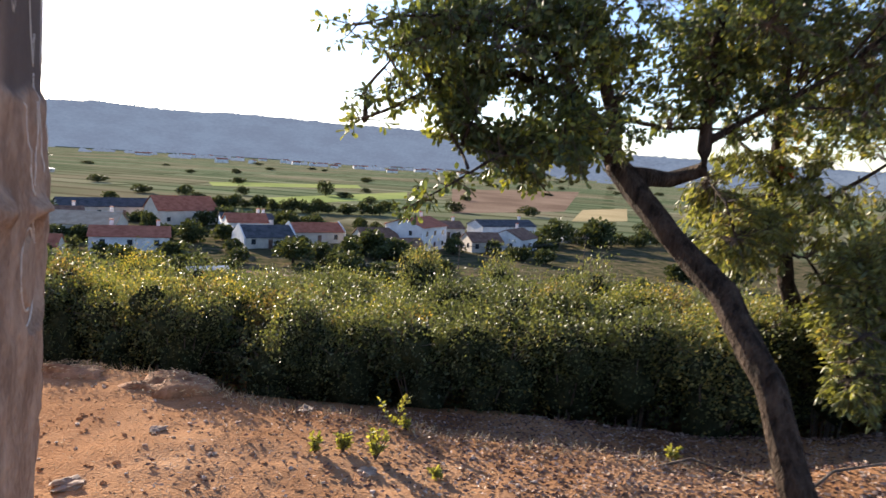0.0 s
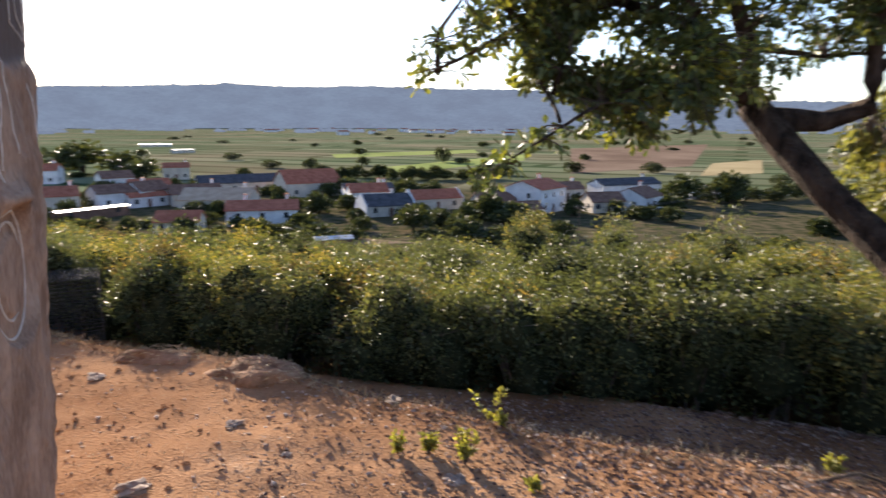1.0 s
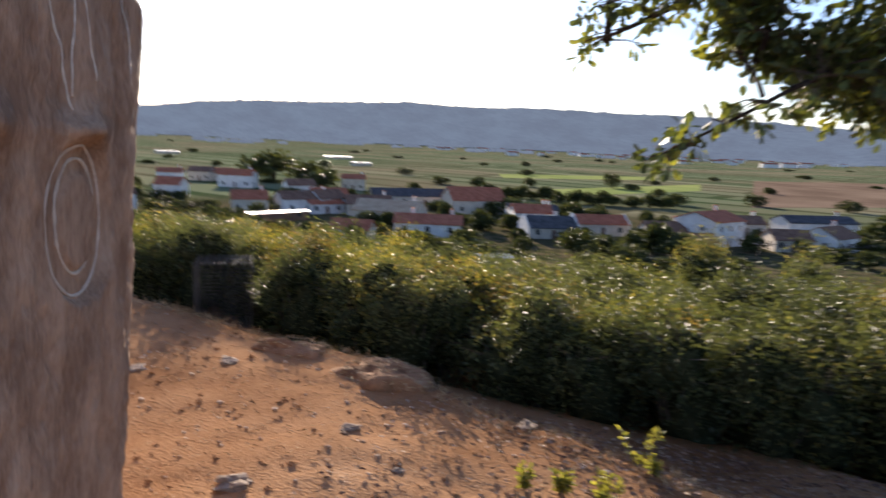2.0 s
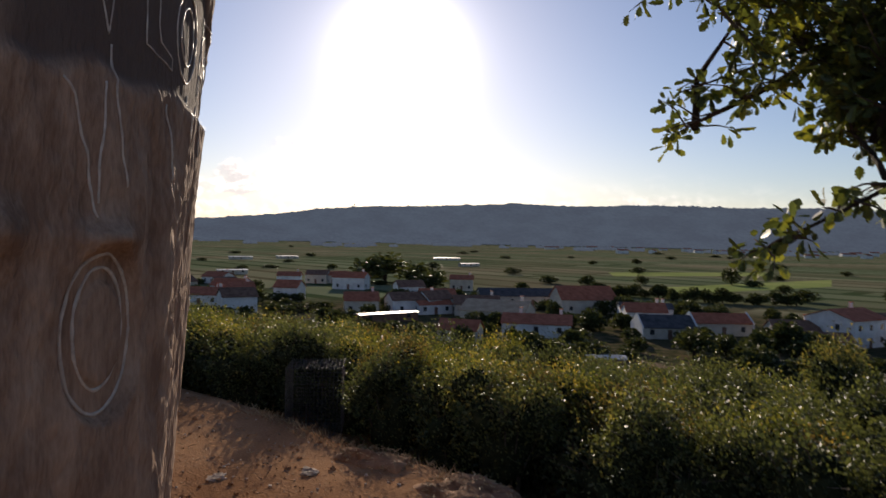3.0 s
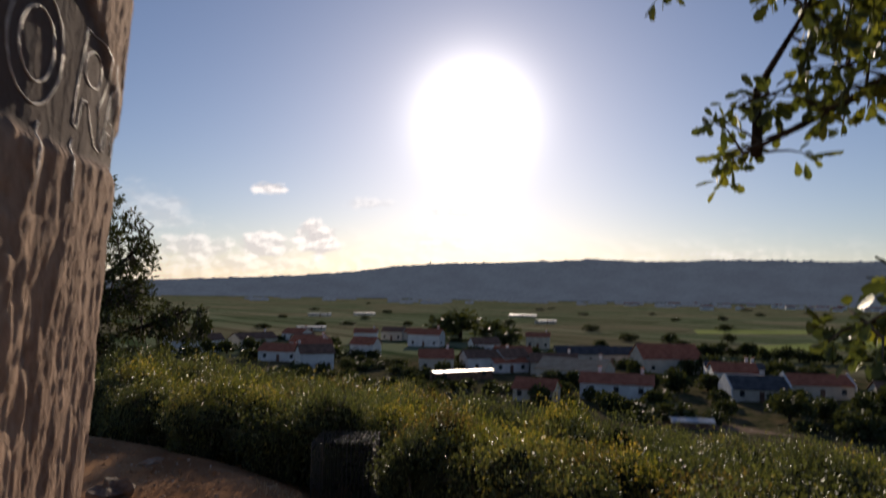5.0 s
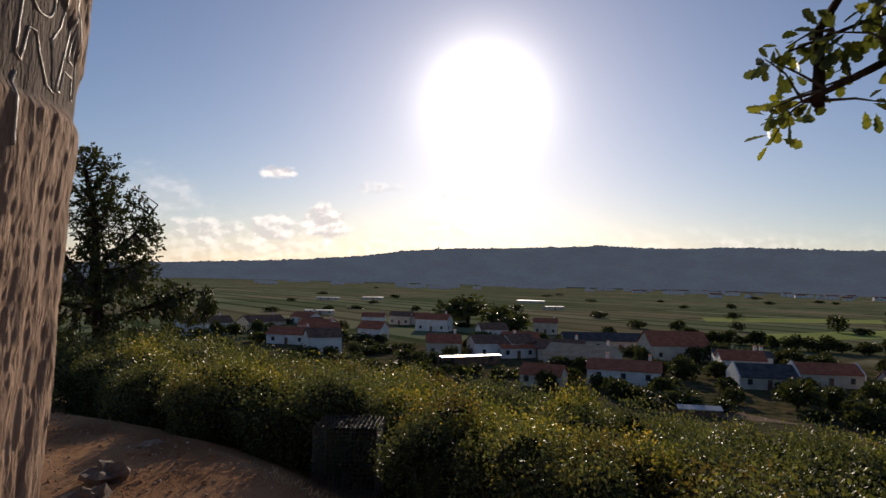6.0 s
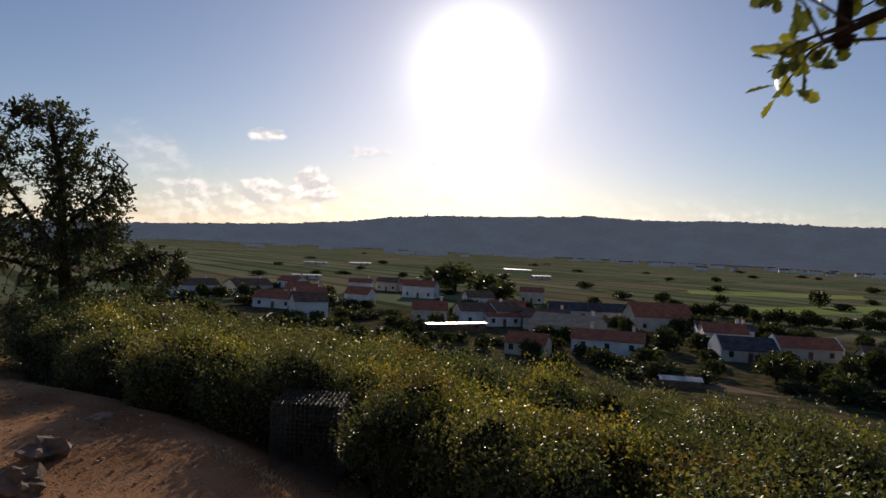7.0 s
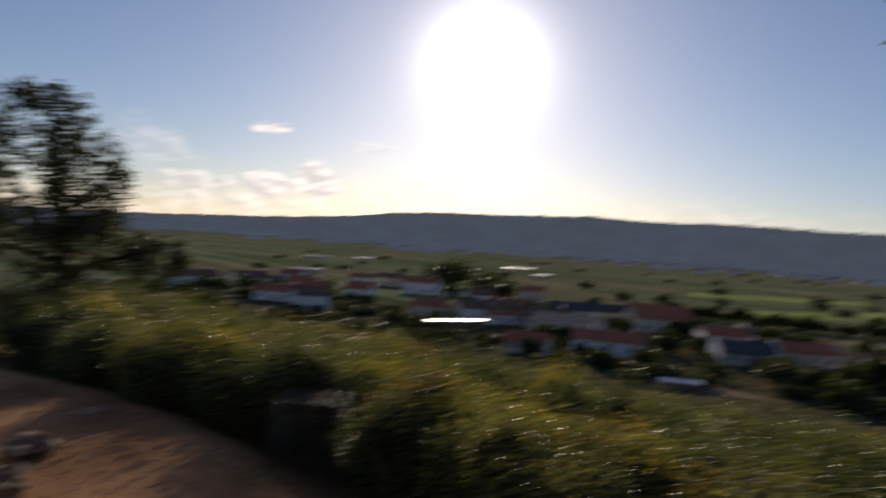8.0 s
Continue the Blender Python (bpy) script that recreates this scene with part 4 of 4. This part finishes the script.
house(-187, 147, 50, 6.5, 5, 2.6, 0.5, M_WHITE, M_METAL, chimneys=0, windows=2, label="small white shed with pale roof", name="shed")
house(42, 213, 24, 9, 6, 3.2, 0.6, M_WHITE, M_TAN, chimneys=0, label="low white field house with flat roof")
house(1.5, 203, 30, 11, 7, 3.2, 1.8, M_CREAM, M_BROWN, label="cream house with brown roof")
random.seed(5)
for hx, hy, ln in ((-481, 416, 26), (-300, 254, 20), (-479, 471, 26), (-274, 468, 22), (-229, 332, 16), (-200, 300, 14), (-369, 585, 34)):
    house(hx, hy, rnd(30, 70), ln * 0.8, 5, 2.2, 0.4, M_CREAM, M_METAL, chimneys=0, label="long farm shed with a shining metal roof", name="shed")
for _ in range(17):
    a, d = radians(rnd(-52, -30)), rnd(195, 330)
    house(d * math.sin(a), d * math.cos(a), rnd(10, 70), rnd(8, 14), rnd(7, 9), rnd(2.8, 5), rnd(1.5, 2.2), random.choice((M_WHITE, M_WHITE, M_CREAM)), random.choice((M_TILE, M_BROWN, M_TILE)), chimneys=random.choice((0, 1)))
for _ in range(34):
    a, d = radians(rnd(-24, 8)), rnd(1300, 2200)
    house(d * math.sin(a), d * math.cos(a), rnd(0, 90), rnd(14, 34), rnd(9, 13), rnd(4, 8), 2.5, M_WHITE, M_TILE, chimneys=0, windows=1)


def far_tree_mesh(seed, cone=False):
    random.seed(seed)
    g, t = Shape(), Shape()
    t.tube([(0, 0, -0.2), (0.03, 0.02, 0.25), (0.0, 0.04, 0.6)], [0.05, 0.04, 0.02], 6)
    lumps = [(rand_dir(-0.6, 1.0) * rnd(0.1, 0.34), rnd(0.16, 0.3)) for _ in range(11)]
    for c, r in lumps:
        for _ in range(46):
            u = rand_dir()
            p = c + u * r * rnd(0.75, 1.1)
            blade(g, Vector((p.x, p.y, 0.55 + p.z * (1.1 if cone else 0.8))), (u + rand_dir() * 0.7).normalized(), rnd(0.09, 0.17), 0.09, OVAL)
    return g.mesh("crown", M_DARKLEAF), t.mesh("trunk", M_BARK)


FAR_TREES = [far_tree_mesh(60 + k, k == 1) for k in range(4)]


def far_tree(x, y, h, w=None, base=-20.7):
    crown, trunk = random.choice(FAR_TREES)
    root = thing("tree", (x, y, base), "round dark green tree among the houses and fields", "tree", "village trees", rnd(0, 360))
    root.scale = (w or h, w or h, h)
    part("trunk", trunk, None, root)
    part("crown", crown, None, root)


random.seed(11)
for tx, ty, th, tw in ((-196, 256, 15, 26), (-163, 236, 12, 18), (-150, 226, 9, 15), (-28.7, 135.4, 6, 8), (-24, 139, 5, 6), (-14.4, 154, 7, 9), (-10, 152, 6, 8), (34.9, 196, 9, 11), (48.6, 202, 9, 11),
                       (44, 200, 7, 9), (-65, 387, 9, 10), (-67, 192, 6, 6), (-73, 172, 6, 6), (-58, 158, 6, 6), (-44, 146, 4, 5), (-33, 150, 4, 6), (-19, 158, 5, 6), (-52, 131, 5, 5), (4, 165, 5, 6), (28, 176, 5, 7)):
    far_tree(tx, ty, th, tw)
for x0, y0, x1, y1, n in ((-92, 262, -66, 272, 9), (-62, 258, -44, 266, 7), (-38, 266, -24, 272, 5), (-62, 196, -46, 206, 8), (52, 206, 90, 230, 9), (-210, 118, -200, 180, 10), (-140, 190, -110, 196, 8)):
    for i in range(n):
        k = i / (n - 1)
        far_tree(x0 + (x1 - x0) * k + rnd(-1, 1), y0 + (y1 - y0) * k + rnd(-1, 1), rnd(4, 6.5), rnd(5, 8))
for _ in range(70):
    a, d = radians(rnd(-66, 14)), rnd(112, 235)
    far_tree(d * math.sin(a), d * math.cos(a), rnd(2.5, 5), rnd(3.5, 6))
for _ in range(85):
    a, d = radians(rnd(-50, 4)), rnd(128, 215)
    far_tree(d * math.sin(a), d * math.cos(a), rnd(2.5, 4.5), rnd(4, 7), -20.9)
for _ in range(150):
    a, d = radians(rnd(-75, 24)), 125 * 1.013 ** (rnd(0, 1) ** 1.6 * 190)
    far_tree(d * math.sin(a), d * math.cos(a), rnd(3, 6), rnd(4, 8) * (1 + d / 900), -20.9)


def valley_woods():
    """Hedgerows and small woods along the far side of the valley, up to the foot of the ridge."""
    g = Shape()
    for _ in range(110):
        a, d = rnd(-82, 30), rnd(1500, 3080)
        n, step = random.randint(6, 26), rnd(0.05, 0.10)
        for i in range(n):
            b, e = radians(a + i * step), d * (1 + 0.01 * noise.noise((a, i * 0.2, 0)))
            h = rnd(2.5, 6) * (1 + d / 5000)
            g.blob((e * math.sin(b), e * math.cos(b), -20 + h * 0.3), (h * 0.9, h * 0.9, h * 0.8), a + i, 4, 6, 0.7)
    # the ridge's blue emission hazes these woods as well
    tagged(part("far_woods", g, M_RIDGE_HAZE), "dark hedgerows and small woods across the valley", "woods", kind="stuff")


valley_woods()


def field_patch(name, label, corners, mat):
    s = Shape()
    n = len(corners)
    s.add([(x, y, -19.93) for x, y in corners] + [(x, y, -20.3) for x, y in corners], [tuple(range(n))] + [(i, i + n, (i + 1) % n + n, (i + 1) % n) for i in range(n)])
    tagged(part(name, s, mat), label, "field", kind="structure")


M_PLOUGH = material("ploughed_soil", (0.15, 0.105, 0.075), (0.24, 0.175, 0.125), 0.03, 0.95, 0.0, 0.6, coords="World", spec=0.0)
M_STUBBLE = material("stubble", (0.30, 0.24, 0.13), (0.42, 0.34, 0.19), 0.03, 0.95, 0.0, 0.6, coords="World", spec=0.0)
M_MEADOW = material("bright_meadow", (0.20, 0.25, 0.08), (0.33, 0.36, 0.13), 0.02, 0.95, 0.0, 0.5, coords="World", spec=0.0)
field_patch("field_1", "brown ploughed field in the valley", ((6, 309), (70, 378), (164, 800), (11, 627)), M_PLOUGH)
field_patch("field_2", "pale stubble field beside a hedgerow", ((60, 305), (92, 329), (126, 455), (86, 406)), M_STUBBLE)
field_patch("field_3", "bright green meadow strip in the valley", ((-72, 290), (-20, 415), (-24, 500), (-87, 335)), M_MEADOW)
field_patch("yard_1", "bare reddish earth yard below the houses", ((-46, 103), (-22, 108), (-23, 121), (-38, 125), (-50, 116)), M_PLOUGH)
field_patch("field_4", "bright green meadow strip in the valley", ((-140, 420), (-60, 520), (-70, 580), (-160, 470)), M_MEADOW)


def utility_pole(x, y, h, label):
    z = ground_z(x, y)
    p = thing("utility_pole", (x, y, z), label, "pole")
    s = Shape()
    s.tube([(0, 0, -0.3), (0, 0, h)], [0.14, 0.09], 8)
    part("pole", s, M_TWIG, p)
    s = Shape()
    s.box((0, 0, h - 0.5), (1.6, 0.12, 0.12))
    arm = part("crossarm", s, M_TWIG, p)
    for dx in (-0.65, 0.65):
        s = Shape()
        s.tube([(dx, 0, h - 0.44), (dx, 0, h - 0.2)], [0.05, 0.04], 6)
        part("insulator", s, M_WHITE, arm)
    return Vector((x, y, z + h - 0.2))


pole_a = utility_pole(4.0, 118.0, 8.0, "wooden utility pole below the houses")
pole_b = utility_pole(33.0, 150.0, 8.0, "wooden utility pole below the houses")
for dx in (-0.65, 0.65):
    s = Shape()
    a, b = pole_a + Vector((dx, 0, 0)), pole_b + Vector((dx, 0, 0))
    s.tube([a.lerp(b, i / 12) - Vector((0, 0, 4.8 * (i / 12) * (1 - i / 12))) for i in range(13)], [0.03] * 13, 4)
    tagged(part("power_line", s, M_SLATE), "thin dark power line sagging between poles", "cable", "power lines")


def red_ribbon():
    s = Shape()
    s.tube([(2.66, 5.42, 1.87), (2.72, 5.40, 1.86), (2.80, 5.42, 1.85), (2.84, 5.40, 1.79)], [0.018, 0.022, 0.02, 0.012], 5)
    tagged(part("ribbon", s, material("red_cloth", (0.4, 0.05, 0.02), (0.55, 0.09, 0.04), 8.0, 0.8)), "faded red cloth strip tied to the slender tree", "ribbon")


red_ribbon()


def field_wall():
    g = thing("field_wall", (46, 214, -20), "low white boundary wall with posts beside the field", "wall", rz=24)
    for i in range(10):
        s = Shape()
        s.box((i * 3.6 + 1.8, 0, 0.75), (3.3, 0.25, 1.1 + 0.0))
        part("panel", s, M_WHITE, g)
        p = Shape()
        p.box((i * 3.6, 0, 0.85), (0.35, 0.4, 1.9))
        part("post", p, M_WHITE, g)


field_wall()


def radio_mast():
    g = Shape()
    a = radians(-40.1)
    x, y = 3350 * math.sin(a), 3350 * math.cos(a)
    g.tube([(x, y, 140), (x, y, 166)], [3.2, 2.0], 8)
    # glows with the same painted haze as the ridge
    tagged(part("water_tower", g, M_RIDGE_HAZE), "small tower standing on top of the ridge", "tower")


radio_mast()


# ---- terrace details ----
def wire_cage():
    c = thing("wire_cage", (-4.35, 5.8, ground_z(-4.35, 5.8) + 0.01), "empty rectangular wire-mesh cage standing on the dirt", "cage", rz=38)
    a, h, t, gap = 0.25, 0.63, 0.0012, 0.036
    up, flat = Shape(), Shape()
    up.tube([(0, 0, 0), (0, 0, h)], [t, t], 4)
    flat.tube([(-a, 0, 0), (a, 0, 0)], [t, t], 4)
    up, flat = up.mesh("wire", M_WIRE), flat.mesh("wire", M_WIRE)
    n, m = round(2 * a / gap), round(h / gap)
    for side in range(4):
        turn = pose(0, 0, 0, 0, 0, 90 * side)
        for i in range(1, n):
            part("wire", up, None, c).matrix_local = turn @ pose(-a + 2 * a * i / n, -a, 0)
        for j in range(m + 1):
            part("wire", flat, None, c).matrix_local = turn @ pose(0, -a, h * j / m)
    for z in (0.008, h):
        for i in range(1, n):
            for turned in (0, 90):
                part("wire", flat, None, c).matrix_local = pose(0, 0, z, 0, 0, turned) @ pose(0, -a + 2 * a * i / n, 0)
    for sx, sy in ((-1, -1), (1, -1), (1, 1), (-1, 1)):
        s = Shape()
        s.tube([(sx * a, sy * a, 0), (sx * a, sy * a, h)], [0.0035, 0.0035], 6)
        part("corner_rod", s, M_WIRE, c)
    s = Shape()
    s.tube([(-a, -a, 0.004), (a, -a, 0.004)], [0.008, 0.008], 6)
    part("bottom_bar", s, M_WIRE, c)


wire_cage()


def mound(x, y, rx, ry, rz, label, n_straw):
    z = ground_z(x, y)
    m = thing("earth_mound", (x, y, z), label, "mound")
    s = Shape()
    s.blob((0, 0, -0.02), (rx, ry, rz), x, 14, 26, 0.5)
    part("soil", s, M_SOIL, m, smooth=True)
    g = Shape()
    for _ in range(n_straw):
        u = rand_dir(0.15, 1.0)
        p = Vector((u.x * rx, u.y * ry, u.z * rz)) * 1.02
        d = (rand_dir(-0.2, 0.5) + Vector((u.x, u.y, 0)) * 0.5).normalized()
        blade(g, p, d, rnd(0.02, 0.05), 0.008, KITE)
    tagged(part("straw", g, M_STRAW, m), kind="stuff")


random.seed(3)
mound(-1.92, 4.5, 0.29, 0.2, 0.125, "small earth mound topped with dry straw", 260)
mound(-2.75, 4.7, 0.28, 0.16, 0.075, "low earth mound with dry straw", 180)


def herb(x, y, h, n, label):
    p = thing("herb", (x, y, ground_z(x, y)), label, "plant", "small plants on the dirt")
    st, lv = Shape(), Shape()
    for _ in range(n):
        tip = Vector((rnd(-0.5, 0.5) * h, rnd(-0.4, 0.4) * h, h * rnd(0.5, 1.1)))
        st.tube([(0, 0, -0.01), tip * 0.5, tip], [0.004, 0.003, 0.0015], 4)
        for _ in range(16):
            k = rnd(0.2, 1)
            d = (rand_dir(-0.2, 0.9)).normalized()
            blade(lv, tip * k, d, rnd(0.02, 0.045), 0.018, OVAL)
    part("stem", st, M_TWIG, p)
    part("leaves", lv, M_HERB, p)


herb(-0.36, 3.55, 0.17, 11, "yellow-green leafy herb growing from bare dirt")
herb(-0.56, 3.62, 0.12, 9, "yellow-green leafy herb growing from bare dirt")
herb(-0.72, 3.58, 0.09, 7, "low yellow-green herb on bare dirt")
herb(-0.29, 4.05, 0.20, 4, "thin upright pale weed by the bushes")
herb(-0.20, 4.0, 0.10, 5, "low pale weed by the bushes")
herb(1.45, 3.7, 0.10, 7, "low yellow-green herb in leaf litter")
herb(1.2, 3.9, 0.08, 5, "low yellow-green herb in leaf litter")
herb(0.0, 3.35, 0.06, 4, "low yellow-green herb on bare dirt")


def rock(x, y, r, label="rough grey-brown rock half sunk in dirt"):
    s = Shape()
    flat = 0.6 if r > 0.1 else 0.32
    s.blob((0, 0, r * 0.25 * flat), (r, r * 0.8, r * flat), x * 3.1, 10, 14, 0.8)
    ob = part("rock", s, M_ROCK if r > 0.1 else M_PALE_ROCK, None)
    ob.matrix_world = pose(x, y, ground_z(x, y), 0, 0, x * 77)
    tagged(ob, label, "rock", "rocks on the dirt")


for rx, ry, rr in ((-1.85, 3.0, 0.08), (-5.15, 4.2, 0.16), (-4.65, 3.88, 0.15), (-1.28, 3.45, 0.03), (-1.7, 3.72, 0.05), (-3.4, 3.9, 0.06), (-0.9, 4.25, 0.06), (-0.38, 3.38, 0.06), (-5.9, 4.9, 0.09), (-3.0, 4.3, 0.07)):
    rock(rx, ry, rr, "rough grey-brown rock half sunk in dirt" if rr > 0.1 else "flat pale stone half sunk in dirt")


def scatter(name, label, category, count, mat, place, make):
    g = Shape()
    for _ in range(count):
        x, y = place()
        make(g, x, y, ground_z(x, y))
    tagged(part(name, g, mat), label, category, kind="stuff")


def pebble_at(g, x, y, z):
    r = 0.003 + 0.015 * rnd(0, 1) ** 5
    g.blob((x, y, z + r * 0.3), (r, r * rnd(0.6, 1), r * rnd(0.4, 0.7)), x * 9 + y, 3, 5, 0.6)


def clod_at(g, x, y, z):
    r = 0.006 + 0.018 * rnd(0, 1) ** 4
    g.blob((x, y, z + r * 0.2), (r, r * rnd(0.6, 1), r * rnd(0.4, 0.8)), x * 7 + y, 4, 6, 0.9)


def litter_at(g, x, y, z):
    d = rand_dir(-0.15, 0.35)
    blade(g, Vector((x, y, z + rnd(0.004, 0.02))), d, rnd(0.018, 0.042), rnd(0.010, 0.02), KITE)


def spread():
    while True:
        x, y = rnd(-9.0, 3.2), rnd(1.2, 5.2)
        if y < foot_line(x) + 0.2 and math.hypot(x - PC[0], y - PC[1]) > 1.2:
            return x, y


def spread_right():
    while True:
        x, y = rnd(-1.6, 3.4), rnd(1.8, 5.0)
        if y < foot_line(x) + 0.35 and rnd(0, 1) < 0.12 + 0.88 * smooth_step(-0.9, 1.4, x + 0.9 * (y - 3.4)):
            return x, y


random.seed(17)
scatter("pebbles", "small pale and brown pebbles on the dirt", "pebbles", 5200, M_PEBBLE, spread, pebble_at)
scatter("soil_clods", "crumbled clods of orange soil on the dirt", "clods", 3000, M_GROUND, spread, clod_at)
scatter("leaf_litter", "brown dry leaves littering the dirt under the oak", "leaf litter", 17000, M_LITTER, spread_right, litter_at)
scatter("straw_litter", "dry straw bits on the dirt", "straw", 7000, M_STRAW, spread, lambda g, x, y, z: blade(g, Vector((x, y, z + 0.006)), rand_dir(-0.05, 0.2), rnd(0.02, 0.06), 0.004, KITE))


def ledge_grass(g, x, y, z):
    blade(g, Vector((x, y, z - 0.005)), (rand_dir(0.1, 0.9) + Vector((0, 0, 0.4))).normalized(), rnd(0.03, 0.10), 0.006, KITE)


def spread_ledge():
    x = rnd(-4.5, 2.2)
    return x + rnd(-0.1, 0.1), float(np.interp(x, (-5, -4, -3, -2, -0.95, 0, 0.9, 1.8, 3.2), (5.15, 5.0, 4.85, 4.7, 4.25, 3.98, 3.75, 3.5, 3.5))) + rnd(-0.12, 0.18) + 0.12 * noise.noise((x * 2.3, 0, 3))


scatter("dry_grass", "dry straw-coloured grass along the broken edge of the dirt", "grass", 2400, M_STRAW, spread_ledge, ledge_grass)


def fallen_stick(pts):
    s = Shape()
    s.tube([Vector((x, y, ground_z(x, y) + z)) for x, y, z in pts], [0.009, 0.008, 0.007, 0.004][: len(pts)], 6)
    tagged(part("fallen_stick", s, M_TWIG, None, smooth=True), "thin curved dry stick lying by the oak", "stick", "fallen sticks")


fallen_stick([(1.95, 3.2, 0.02), (2.2, 3.35, 0.08), (2.5, 3.4, 0.06), (2.7, 3.3, 0.0)])
fallen_stick([(1.3, 3.55, 0.01), (1.5, 3.6, 0.05), (1.7, 3.5, 0.03), (1.8, 3.4, 0.01)])
